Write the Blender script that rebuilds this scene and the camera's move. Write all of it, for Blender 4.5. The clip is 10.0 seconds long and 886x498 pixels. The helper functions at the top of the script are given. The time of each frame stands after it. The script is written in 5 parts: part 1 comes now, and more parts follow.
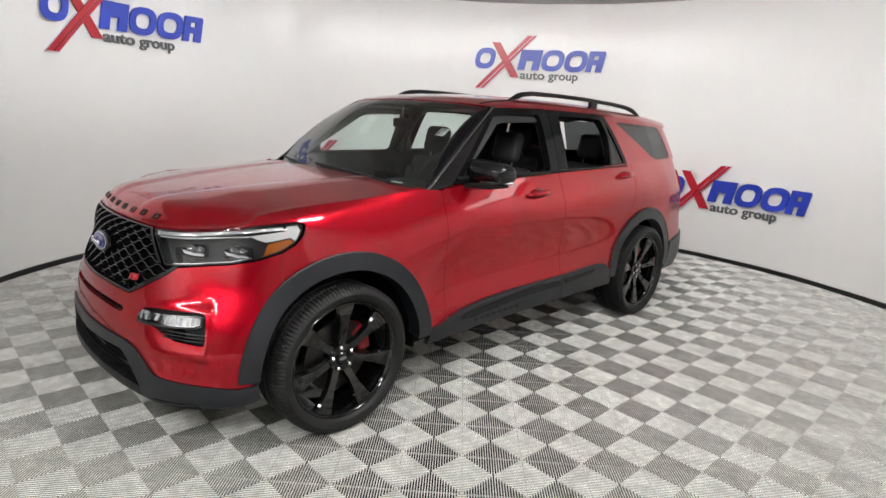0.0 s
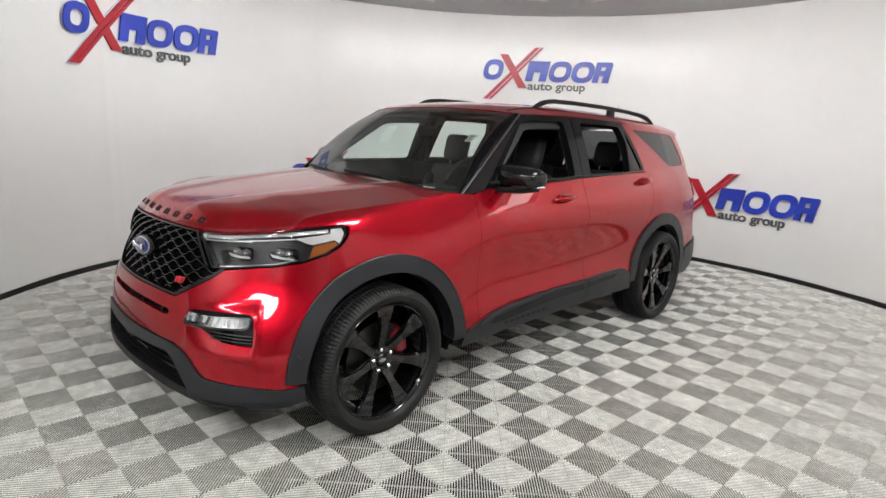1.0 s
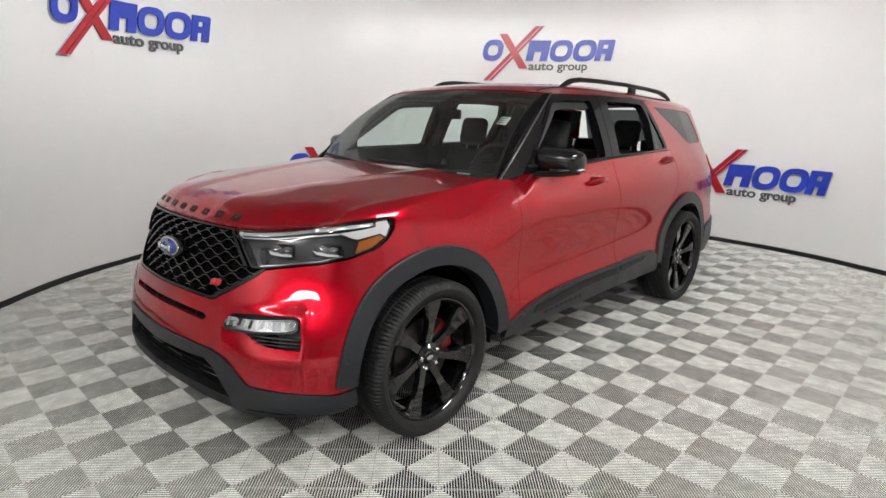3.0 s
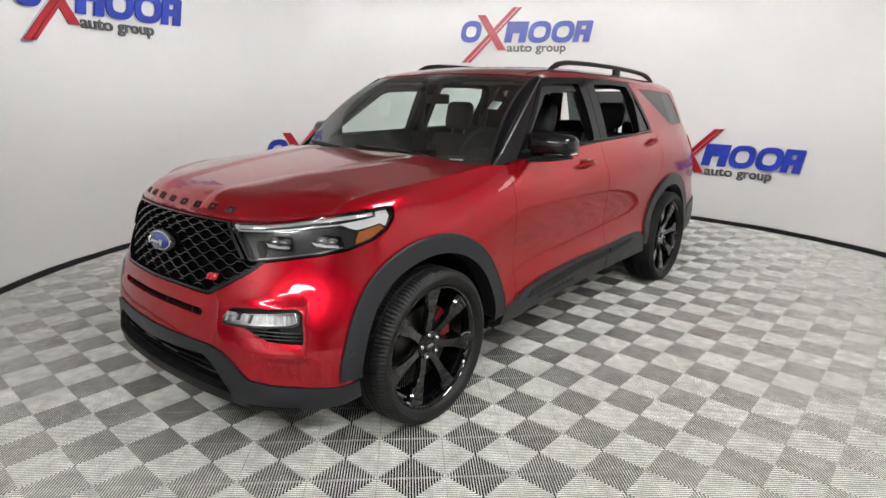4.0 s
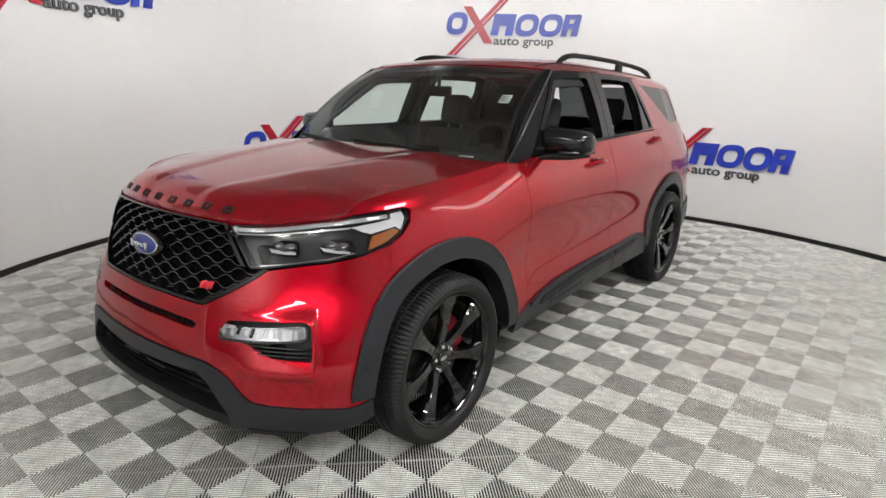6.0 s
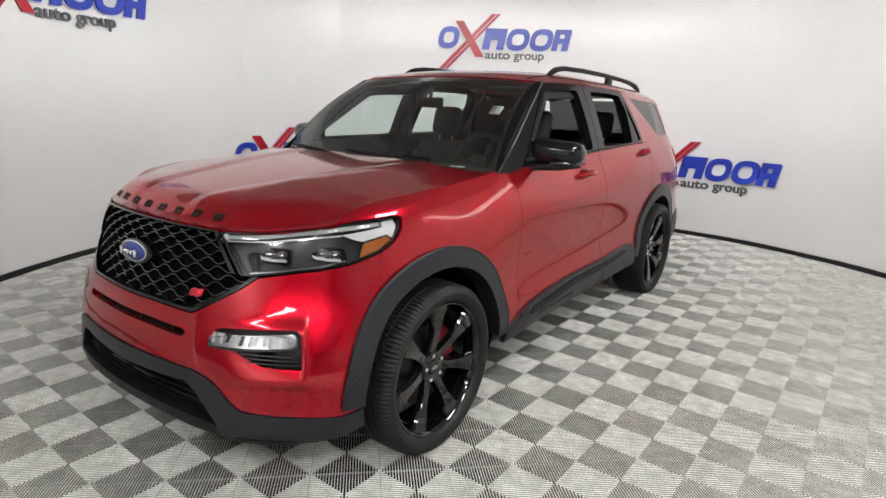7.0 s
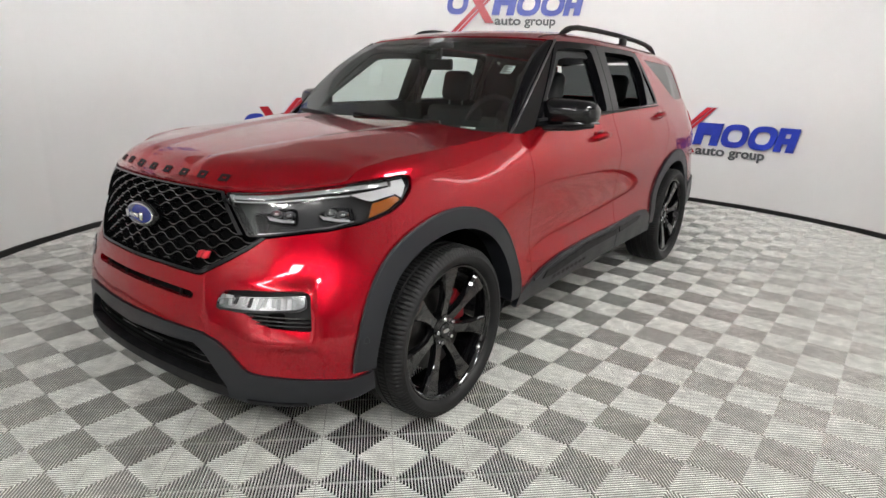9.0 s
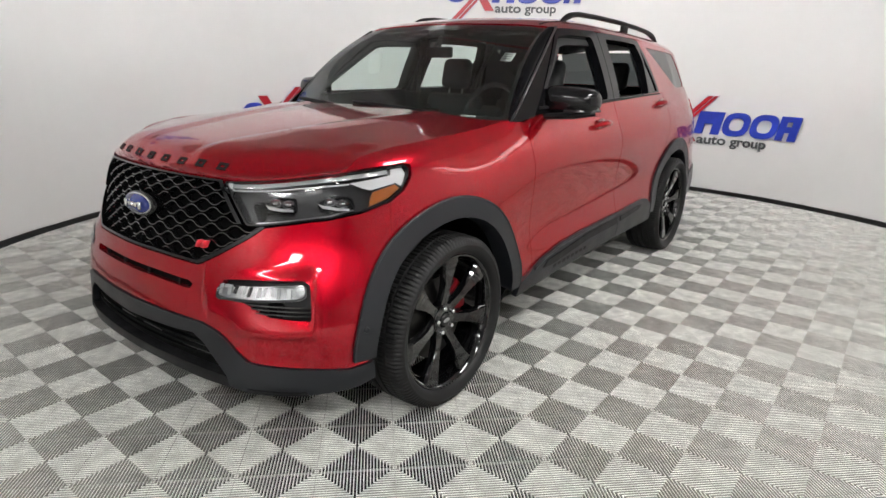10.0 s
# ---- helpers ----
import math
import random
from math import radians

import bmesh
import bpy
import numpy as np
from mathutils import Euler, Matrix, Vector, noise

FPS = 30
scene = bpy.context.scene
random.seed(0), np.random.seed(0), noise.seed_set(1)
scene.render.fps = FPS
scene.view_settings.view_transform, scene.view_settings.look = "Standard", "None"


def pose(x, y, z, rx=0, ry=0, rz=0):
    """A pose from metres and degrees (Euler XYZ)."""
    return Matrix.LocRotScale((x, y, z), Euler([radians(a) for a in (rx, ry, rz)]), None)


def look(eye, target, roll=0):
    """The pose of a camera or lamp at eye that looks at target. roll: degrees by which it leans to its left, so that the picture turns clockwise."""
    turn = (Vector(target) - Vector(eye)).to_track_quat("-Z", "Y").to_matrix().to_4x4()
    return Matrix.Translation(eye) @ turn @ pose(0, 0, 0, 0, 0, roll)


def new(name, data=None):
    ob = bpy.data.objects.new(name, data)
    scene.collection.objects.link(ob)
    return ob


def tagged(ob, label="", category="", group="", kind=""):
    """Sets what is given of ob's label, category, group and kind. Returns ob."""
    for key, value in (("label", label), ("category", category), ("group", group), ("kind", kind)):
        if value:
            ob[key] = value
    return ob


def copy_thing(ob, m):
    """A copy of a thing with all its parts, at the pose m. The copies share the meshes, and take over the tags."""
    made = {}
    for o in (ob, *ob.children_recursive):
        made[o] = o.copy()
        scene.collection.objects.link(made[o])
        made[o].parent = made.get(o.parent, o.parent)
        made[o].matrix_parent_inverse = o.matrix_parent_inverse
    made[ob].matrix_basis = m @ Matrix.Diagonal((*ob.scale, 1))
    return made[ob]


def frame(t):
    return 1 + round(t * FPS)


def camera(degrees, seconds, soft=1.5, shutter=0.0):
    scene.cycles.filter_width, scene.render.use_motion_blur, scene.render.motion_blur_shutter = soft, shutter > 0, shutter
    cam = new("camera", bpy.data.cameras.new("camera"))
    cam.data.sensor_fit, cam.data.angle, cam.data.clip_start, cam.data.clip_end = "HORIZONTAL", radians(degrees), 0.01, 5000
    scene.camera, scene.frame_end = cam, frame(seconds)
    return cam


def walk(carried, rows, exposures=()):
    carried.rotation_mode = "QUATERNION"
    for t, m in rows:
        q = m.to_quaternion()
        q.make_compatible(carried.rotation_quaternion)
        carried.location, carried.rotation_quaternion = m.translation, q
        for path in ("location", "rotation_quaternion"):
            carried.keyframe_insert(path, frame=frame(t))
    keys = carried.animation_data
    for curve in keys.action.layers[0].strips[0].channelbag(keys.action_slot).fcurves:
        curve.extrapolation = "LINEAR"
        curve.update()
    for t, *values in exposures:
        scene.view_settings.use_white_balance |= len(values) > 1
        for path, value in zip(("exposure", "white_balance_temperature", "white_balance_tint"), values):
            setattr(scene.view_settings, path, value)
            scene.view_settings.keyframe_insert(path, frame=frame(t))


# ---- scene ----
cam = camera(74.7, 10.0)
PATH = [
    (0, (3.179, -1.551, 1.606), (1.796, -0.181, 1.148), 3.2),
    (0.5, (3.125, -1.658, 1.581), (1.75, -0.275, 1.136), 2.9),
    (1, (3.068, -1.748, 1.552), (1.69, -0.358, 1.139), 2.9),
    (1.5, (2.966, -1.751, 1.528), (1.582, -0.368, 1.113), 2.5),
    (2, (2.855, -1.734, 1.504), (1.467, -0.366, 1.056), 1.4),
    (2.5, (2.785, -1.787, 1.516), (1.417, -0.399, 1.068), 1.4),
    (4, (2.643, -1.913, 1.552), (1.392, -0.44, 1.035), 0.5),
    (4.5, (2.548, -1.826, 1.534), (1.306, -0.356, 0.989), 0.6),
    (5, (2.475, -1.774, 1.522), (1.245, -0.298, 0.968), 1.0),
    (5.5, (2.393, -1.821, 1.532), (1.192, -0.322, 0.977), 1.3),
    (6, (2.339, -1.875, 1.535), (1.176, -0.337, 1.002), 1.6),
    (7.5, (2.346, -1.882, 1.498), (1.199, -0.315, 1.019), 2.1),
    (8, (2.342, -1.871, 1.477), (1.174, -0.323, 0.989), 1.9),
    (8.5, (2.329, -1.86, 1.459), (1.159, -0.328, 0.927), 1.6),
    (9, (2.324, -1.854, 1.445), (1.164, -0.327, 0.876), 1.3),
    (9.5, (2.32, -1.847, 1.436), (1.162, -0.327, 0.847), 1.1),
    (10, (2.317, -1.846, 1.437), (1.164, -0.327, 0.836), 1.2),
]
walk(cam, [(t, look(eye, target, roll)) for t, eye, target, roll in PATH])

# world: faint grey fill that would leak through the open doorway
world = bpy.data.worlds.new("world")
scene.world = world
world.use_nodes = True
world.node_tree.nodes["Background"].inputs[0].default_value = (0.9, 0.95, 1.0, 1)
world.node_tree.nodes["Background"].inputs[1].default_value = 0.05
scene.view_settings.exposure = 0.39
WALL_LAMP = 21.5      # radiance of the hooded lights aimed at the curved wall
HALL_LAMP = 120.0     # radiance of the small light by the doorway
STRIP_LAMP = 2.8       # radiance of the strip lights high on the wall
SIDE_LAMP = 29.0      # radiance of the ceiling panels beside the car and in the hall


# ---- materials ----
def material(name, color, rough=0.5, metal=0.0, coat=0.0, vary=0.0, scale=20.0, bump=0.0, bump_scale=200.0, spec=0.5, emit=None, rough_vary=0.0, world=False):
    m = bpy.data.materials.new(name)
    m.use_nodes = True
    nt = m.node_tree
    b = nt.nodes["Principled BSDF"]
    b.inputs["Base Color"].default_value = (*color, 1)
    b.inputs["Roughness"].default_value = rough
    b.inputs["Metallic"].default_value = metal
    b.inputs["Coat Weight"].default_value = coat
    b.inputs["Coat Roughness"].default_value = 0.04
    b.inputs["Specular IOR Level"].default_value = spec
    if emit:
        b.inputs["Emission Color"].default_value = (*emit[0], 1)
        b.inputs["Emission Strength"].default_value = emit[1]
    tc = nt.nodes.new("ShaderNodeTexCoord")
    where = nt.nodes.new("ShaderNodeNewGeometry").outputs["Position"] if world else tc.outputs["Object"]
    if vary or rough_vary:
        n1 = nt.nodes.new("ShaderNodeTexNoise")
        n1.inputs["Scale"].default_value = scale
        n1.inputs["Detail"].default_value = 5
        n2 = nt.nodes.new("ShaderNodeTexNoise")
        n2.inputs["Scale"].default_value = scale * 9
        nt.links.new(where, n1.inputs["Vector"])
        nt.links.new(where, n2.inputs["Vector"])
        mix = nt.nodes.new("ShaderNodeMath")
        mix.operation = "MULTIPLY_ADD"
        mix.inputs[1].default_value = 0.35
        nt.links.new(n2.outputs["Fac"], mix.inputs[0])
        nt.links.new(n1.outputs["Fac"], mix.inputs[2])
        if vary:
            ramp = nt.nodes.new("ShaderNodeMapRange")
            ramp.inputs["From Min"].default_value = 0.4
            ramp.inputs["From Max"].default_value = 0.95
            ramp.inputs["To Min"].default_value = 1 - vary
            ramp.inputs["To Max"].default_value = 1 + vary
            nt.links.new(mix.outputs[0], ramp.inputs["Value"])
            mul = nt.nodes.new("ShaderNodeVectorMath")
            mul.operation = "SCALE"
            mul.inputs[0].default_value = color
            nt.links.new(ramp.outputs[0], mul.inputs["Scale"])
            nt.links.new(mul.outputs[0], b.inputs["Base Color"])
        if rough_vary:
            r2 = nt.nodes.new("ShaderNodeMapRange")
            r2.inputs["From Min"].default_value = 0.4
            r2.inputs["From Max"].default_value = 0.95
            r2.inputs["To Min"].default_value = max(0.02, rough - rough_vary)
            r2.inputs["To Max"].default_value = rough + rough_vary
            nt.links.new(mix.outputs[0], r2.inputs["Value"])
            nt.links.new(r2.outputs[0], b.inputs["Roughness"])
    if bump:
        nb = nt.nodes.new("ShaderNodeTexNoise")
        nb.inputs["Scale"].default_value = bump_scale
        nb.inputs["Detail"].default_value = 3
        nt.links.new(where, nb.inputs["Vector"])
        bp = nt.nodes.new("ShaderNodeBump")
        bp.inputs["Strength"].default_value = bump
        bp.inputs["Distance"].default_value = 0.002
        nt.links.new(nb.outputs["Fac"], bp.inputs["Height"])
        nt.links.new(bp.outputs[0], b.inputs["Normal"])
    return m


def glass(name, tint, rough=0.0, ior=1.5):
    m = bpy.data.materials.new(name)
    m.use_nodes = True
    nt = m.node_tree
    nt.nodes.clear()
    out = nt.nodes.new("ShaderNodeOutputMaterial")
    mix = nt.nodes.new("ShaderNodeMixShader")
    tr = nt.nodes.new("ShaderNodeBsdfTransparent")
    gl = nt.nodes.new("ShaderNodeBsdfGlossy")
    fr = nt.nodes.new("ShaderNodeFresnel")
    tr.inputs[0].default_value = (*tint, 1)
    gl.inputs["Roughness"].default_value = rough
    fr.inputs[0].default_value = ior
    nt.links.new(fr.outputs[0], mix.inputs[0])
    nt.links.new(tr.outputs[0], mix.inputs[1])
    nt.links.new(gl.outputs[0], mix.inputs[2])
    nt.links.new(mix.outputs[0], out.inputs[0])
    return m


def car_paint():
    m = material("red_paint", (0.455, 0.0036, 0.0155), rough=0.27, metal=0.75, coat=1.0, spec=0.10)
    nt = m.node_tree
    b = nt.nodes["Principled BSDF"]
    vo = nt.nodes.new("ShaderNodeTexVoronoi")       # metallic flake
    vo.inputs["Scale"].default_value = 900
    tc = nt.nodes["Texture Coordinate"]
    nt.links.new(tc.outputs["Object"], vo.inputs["Vector"])
    mr = nt.nodes.new("ShaderNodeMapRange")
    mr.inputs["To Min"].default_value = 0.255
    mr.inputs["To Max"].default_value = 0.285
    nt.links.new(vo.outputs["Color"], mr.inputs["Value"])
    nt.links.new(mr.outputs[0], b.inputs["Roughness"])
    b.inputs["Coat Roughness"].default_value = 0.015
    b.inputs["Coat IOR"].default_value = 1.5
    b.inputs["Specular Tint"].default_value = (0.55, 0.04, 0.05, 1)
    return m


M_RED = car_paint()
M_CLAD = material("grey_cladding_plastic", (0.0115, 0.0130, 0.0165), rough=0.38, bump=0.15, bump_scale=700, rough_vary=0.06, scale=8)
M_BLACK = material("black_plastic", (0.009, 0.009, 0.010), rough=0.5, rough_vary=0.08, scale=15, spec=0.3)
M_GLOSS = material("gloss_black", (0.006, 0.006, 0.007), rough=0.10, coat=0.25, spec=0.4)
M_FRAME = material("satin_black_frame", (0.006, 0.006, 0.007), rough=0.10, spec=0.15)
M_PIANO = material("polished_black", (0.006, 0.006, 0.007), rough=0.06, coat=1.0, spec=0.5)
# metal for the pillar's highlight line, brighter than the gloss black round it
M_STRIP = material("pillar_highlight_metal", (0.30, 0.30, 0.31), rough=0.16, metal=1.0)
M_RIB = material("grille_plastic", (0.010, 0.010, 0.011), rough=0.22, spec=0.5, coat=0.9)
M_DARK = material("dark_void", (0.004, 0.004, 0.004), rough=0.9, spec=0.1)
M_CHROME = material("chrome", (0.80, 0.80, 0.82), rough=0.08, metal=1.0)
M_SATIN = material("satin_metal", (0.45, 0.45, 0.46), rough=0.3, metal=1.0)
M_TYRE = material("tyre_rubber", (0.0105, 0.0105, 0.0108), rough=0.52, spec=0.35, bump=0.2, bump_scale=300, vary=0.25, scale=12)
M_RIM = material("gloss_black_wheel", (0.004, 0.004, 0.0045), rough=0.07, coat=0.7, spec=0.4)
M_DISC = material("brake_disc_steel", (0.06, 0.058, 0.056), rough=0.4, metal=1.0, vary=0.2, scale=30)
M_CALIPER = material("red_caliper", (0.20, 0.004, 0.010), rough=0.3, coat=0.5)
M_LEATHER = material("black_leather", (0.034, 0.036, 0.037), rough=0.55, spec=0.35, bump=0.3, bump_scale=250, vary=0.15, scale=10)
M_TRIM = material("black_interior_trim", (0.030, 0.032, 0.033), rough=0.6, bump=0.2, bump_scale=400)
M_LINER = material("grey_headliner", (0.09, 0.09, 0.092), rough=0.9, bump=0.2, bump_scale=500)
M_GLASS = glass("windscreen_glass", (0.74, 0.89, 0.83), ior=2.1)
M_PRIV = glass("privacy_glass", (0.10, 0.11, 0.11))
M_LENS = glass("clear_lens", (0.93, 0.93, 0.93))
M_AMBER = material("amber_lens", (0.36, 0.10, 0.008), rough=0.15, coat=0.6, bump=0.3, bump_scale=120)
M_WHITE_LENS = material("frosted_lens", (0.42, 0.43, 0.44), rough=0.12, coat=0.5, bump=0.2, bump_scale=90)
M_DRL = material("light_guide", (0.66, 0.67, 0.68), rough=0.15, coat=0.6)
M_REFLECT = material("lamp_reflector", (0.7, 0.71, 0.73), rough=0.12, metal=1.0)
M_LAMPGREY = material("lamp_bezel", (0.015, 0.016, 0.018), rough=0.30, coat=0.35, bump=0.1, bump_scale=300)
M_BLUE = material("emblem_blue", (0.02, 0.035, 0.22), rough=0.25, coat=0.8)
M_REDBADGE = material("badge_red", (0.75, 0.03, 0.05), rough=0.3)
M_TAIL = material("tail_lamp_red", (0.35, 0.01, 0.015), rough=0.1, coat=1.0)
M_PAPER = material("paper_sticker", (0.8, 0.8, 0.78), rough=0.7)
M_INK = material("ink", (0.25, 0.25, 0.25), rough=0.7)
M_WALL = material("white_painted_wall", (0.80, 0.80, 0.79), rough=0.27, vary=0.025, scale=0.8)
M_CEIL = material("grey_ceiling", (0.50, 0.50, 0.49), rough=0.8, vary=0.04, scale=3)
M_BASE = material("black_base_strip", (0.008, 0.008, 0.008), rough=0.5)
M_LOGOBLUE = material("logo_blue", (0.022, 0.05, 0.42), rough=0.35, vary=0.25, scale=2.5)
M_LOGORED = material("logo_red", (0.42, 0.012, 0.025), rough=0.35, vary=0.1, scale=4)
M_LOGOGREY = material("logo_grey", (0.10, 0.105, 0.11), rough=0.4)
M_LOGOSIDE = material("acrylic_edge", (0.72, 0.72, 0.82), rough=0.2)
M_TILE = material("grey_floor_tile", (0.87, 0.868, 0.82), rough=0.5, spec=0.35, vary=0.34, scale=15, bump=0.2, bump_scale=120, rough_vary=0.08, world=True)
# rib sides darker than the tops: the grooves' shade put into the colour
M_TILESIDE = material("shaded_rib_side", (0.30, 0.297, 0.27), rough=0.7, vary=0.30, scale=4, world=True)
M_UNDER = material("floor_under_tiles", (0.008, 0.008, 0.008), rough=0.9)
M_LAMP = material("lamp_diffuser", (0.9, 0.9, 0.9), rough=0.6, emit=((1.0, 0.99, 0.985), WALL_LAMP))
M_PANEL = material("panel_diffuser", (0.9, 0.9, 0.9), rough=0.6, emit=((1.0, 0.99, 0.98), HALL_LAMP))
M_SIDE = material("side_panel_diffuser", (0.9, 0.9, 0.9), rough=0.6, emit=((1.0, 0.99, 0.975), SIDE_LAMP))
M_COVE = material("strip_diffuser", (0.9, 0.9, 0.9), rough=0.6, emit=((1.0, 0.99, 0.98), STRIP_LAMP))
M_FIXTURE = material("white_fixture_frame", (0.75, 0.75, 0.75), rough=0.5)


# ---- mesh tools ----
def link_mesh(name, bm, mat, parent=None, label="", smooth=True, normals=None):
    me = bpy.data.meshes.new(name)
    bm.to_mesh(me)
    bm.free()
    me.materials.append(mat)
    if smooth:
        me.polygons.foreach_set("use_smooth", [True] * len(me.polygons))
    if normals is not None:
        me.normals_split_custom_set(normals)
    ob = new(name, me)
    if parent is not None:
        ob.parent = parent
    if label:
        ob["label"] = label
    return ob


def part(name, bm, mat, parent, label="", sharp=35):
    """One mesh object under a thing or part, shaded smooth but for edges sharper than the angle given."""
    bmesh.ops.recalc_face_normals(bm, faces=bm.faces)
    for e in bm.edges:
        if len(e.link_faces) == 2 and e.calc_face_angle(0) > radians(sharp):
            e.smooth = False
    return link_mesh(name, bm, mat, parent, label)


def thing(name, label, category, group="", kind=""):
    return tagged(new(name), label, category, group, kind)


def box(bm, x0, x1, y0, y1, z0, z1, bevel=0.0, seg=2, m=None):
    r = bmesh.ops.create_cube(bm, size=1)
    vs = r["verts"]
    for v in vs:
        v.co = Vector(((x0 + x1) / 2 + v.co.x * (x1 - x0), (y0 + y1) / 2 + v.co.y * (y1 - y0), (z0 + z1) / 2 + v.co.z * (z1 - z0)))
    es = list({e for v in vs for e in v.link_edges})
    if bevel:
        r = bmesh.ops.bevel(bm, geom=es, offset=bevel, segments=seg, affect="EDGES", profile=0.5)
        vs = list({v for f in r["faces"] for v in f.verts} | {v for v in vs if v.is_valid})
    if m is not None:
        bmesh.ops.transform(bm, matrix=m, verts=vs)
    return vs


def revolve(bm, profile, seg, axis="x", center=(0, 0, 0), closed=False):
    """Spins a profile of (along, radius) round the axis."""
    rings = []
    for k in range(seg):
        a = 2 * math.pi * k / seg
        ring = []
        for p, r in profile:
            if axis == "x":
                co = (p, r * math.cos(a), r * math.sin(a))
            elif axis == "y":
                co = (r * math.cos(a), p, r * math.sin(a))
            else:
                co = (r * math.cos(a), r * math.sin(a), p)
            ring.append(bm.verts.new(Vector(co) + Vector(center)))
        rings.append(ring)
    n = len(profile)
    for k in range(seg):
        a, b = rings[k], rings[(k + 1) % seg]
        for i in range(n if closed else n - 1):
            j = (i + 1) % n
            bm.faces.new((a[i], a[j], b[j], b[i]))
    return rings


def tube(bm, pts, radius, seg=8, cap=True, flat=1.0):
    """A round or flattened tube along points."""
    pts = [Vector(p) for p in pts]
    rings = []
    for i, p in enumerate(pts):
        t = (pts[min(i + 1, len(pts) - 1)] - pts[max(i - 1, 0)]).normalized()
        up = Vector((0, 0, 1)) if abs(t.z) < 0.95 else Vector((1, 0, 0))
        side = t.cross(up).normalized()
        up = side.cross(t)
        r = radius[i] if isinstance(radius, (list, tuple)) else radius
        rings.append([bm.verts.new(p + side * (r * math.cos(2 * math.pi * k / seg)) + up * (r * flat * math.sin(2 * math.pi * k / seg))) for k in range(seg)])
    for a, b in zip(rings, rings[1:]):
        for k in range(seg):
            bm.faces.new((a[k], a[(k + 1) % seg], b[(k + 1) % seg], b[k]))
    if cap:
        bm.faces.new(rings[0])
        bm.faces.new(rings[-1])


def dense(pts, step=0.025, close=True):
    out = []
    n = len(pts)
    for i in range(n if close else n - 1):
        a, b = pts[i], pts[(i + 1) % n]
        k = max(1, math.ceil(math.dist(a, b) / step))
        out += [(a[0] + (b[0] - a[0]) * j / k, a[1] + (b[1] - a[1]) * j / k) for j in range(k)]
    if not close:
        out.append(tuple(pts[-1]))
    return out


def rounded(pts, r=0.02, seg=4):
    """A closed outline with its corners rounded."""
    out = []
    n = len(pts)
    for i in range(n):
        p, a, b = (Vector(pts[i]), Vector(pts[i - 1]), Vector(pts[(i + 1) % n]))
        u, v = a - p, b - p
        k = min(r, u.length * 0.45, v.length * 0.45)
        s, e = p + u.normalized() * k, p + v.normalized() * k
        for j in range(seg + 1):
            t = j / seg
            out.append(tuple(s * (1 - t) ** 2 + p * 2 * t * (1 - t) + e * t * t))
    return out


def arc(cx, cy, r, a0, a1, n=24):
    return [(cx + r * math.cos(radians(a0 + (a1 - a0) * i / n)), cy + r * math.sin(radians(a0 + (a1 - a0) * i / n))) for i in range(n + 1)]


def normal_of(fmap, a, b, h=0.012):
    pa, pb = fmap(a + h, b) - fmap(a - h, b), fmap(a, b + h) - fmap(a, b - h)
    return pa.cross(pb).normalized()


def panel(name, loops, fmap, mat, parent, label="", step=(0.05, 0.05), flange=0.02, offset=0.0, flip=False, soft=0.012):
    """A sheet over a curved surface: outline and holes are loops in the surface's two coordinates; its rims turn inwards."""
    bm = bmesh.new()
    for lp in loops:
        vs = [bm.verts.new((a, b, 0)) for a, b in dense(lp)]
        for i in range(len(vs)):
            bm.edges.new((vs[i - 1], vs[i]))
    bmesh.ops.triangle_fill(bm, use_beauty=True, use_dissolve=False, edges=bm.edges[:])
    lo = [min(v.co[i] for v in bm.verts) for i in (0, 1)]
    hi = [max(v.co[i] for v in bm.verts) for i in (0, 1)]
    for i in (0, 1):
        no = Vector((1, 0, 0)) if i == 0 else Vector((0, 1, 0))
        k = math.floor(lo[i] / step[i]) + 1
        while k * step[i] < hi[i] - 1e-6:
            bmesh.ops.bisect_plane(bm, geom=bm.verts[:] + bm.edges[:] + bm.faces[:], plane_co=no * (k * step[i] + 1e-5), plane_no=no, dist=1e-5)
            k += 1
    sign = -1 if flip else 1
    nor = {}
    for v in bm.verts:
        a, b = v.co.x, v.co.y
        nor[v] = normal_of(fmap, a, b, soft) * sign
        v.co = fmap(a, b) + nor[v] * offset
    bm.normal_update()
    wrong = [f for f in bm.faces if f.normal.dot(nor[f.verts[0]]) < 0]
    if wrong:
        bmesh.ops.reverse_faces(bm, faces=wrong)
    top = set(bm.faces)
    rim = [e for e in bm.edges if len(e.link_faces) == 1]
    for e in rim:
        e.smooth = False
    if flange:
        r = bmesh.ops.extrude_edge_only(bm, edges=rim)
        made = [g for g in r["geom"] if isinstance(g, bmesh.types.BMVert)]
        for v in made:
            src = [e.other_vert(v) for e in v.link_edges if e.other_vert(v) in nor]
            v.co = v.co - nor[src[0]] * flange
    bm.verts.index_update()
    bm.faces.index_update()
    loop_n = []
    for f in bm.faces:
        for v in f.verts:
            loop_n.append(tuple(nor[v]) if f in top else (0.0, 0.0, 0.0))
    return link_mesh(name, bm, mat, parent, label, True, loop_n)


# ---- the round photo booth ----
CX, CY, RAD, WALL_H = 0.30, 1.757, 4.061, 3.09
OPEN0, OPEN1 = -100, -22      # the doorway through which the camera looks in, degrees


SEAM, SHEET = 84.3, 17.25      # joints between the wall's sheets, degrees


def on_wall(arc_len, z, inward=0.0):
    a = arc_len / RAD
    r = RAD - inward
    return Vector((CX + r * math.cos(a), CY + r * math.sin(a), z))


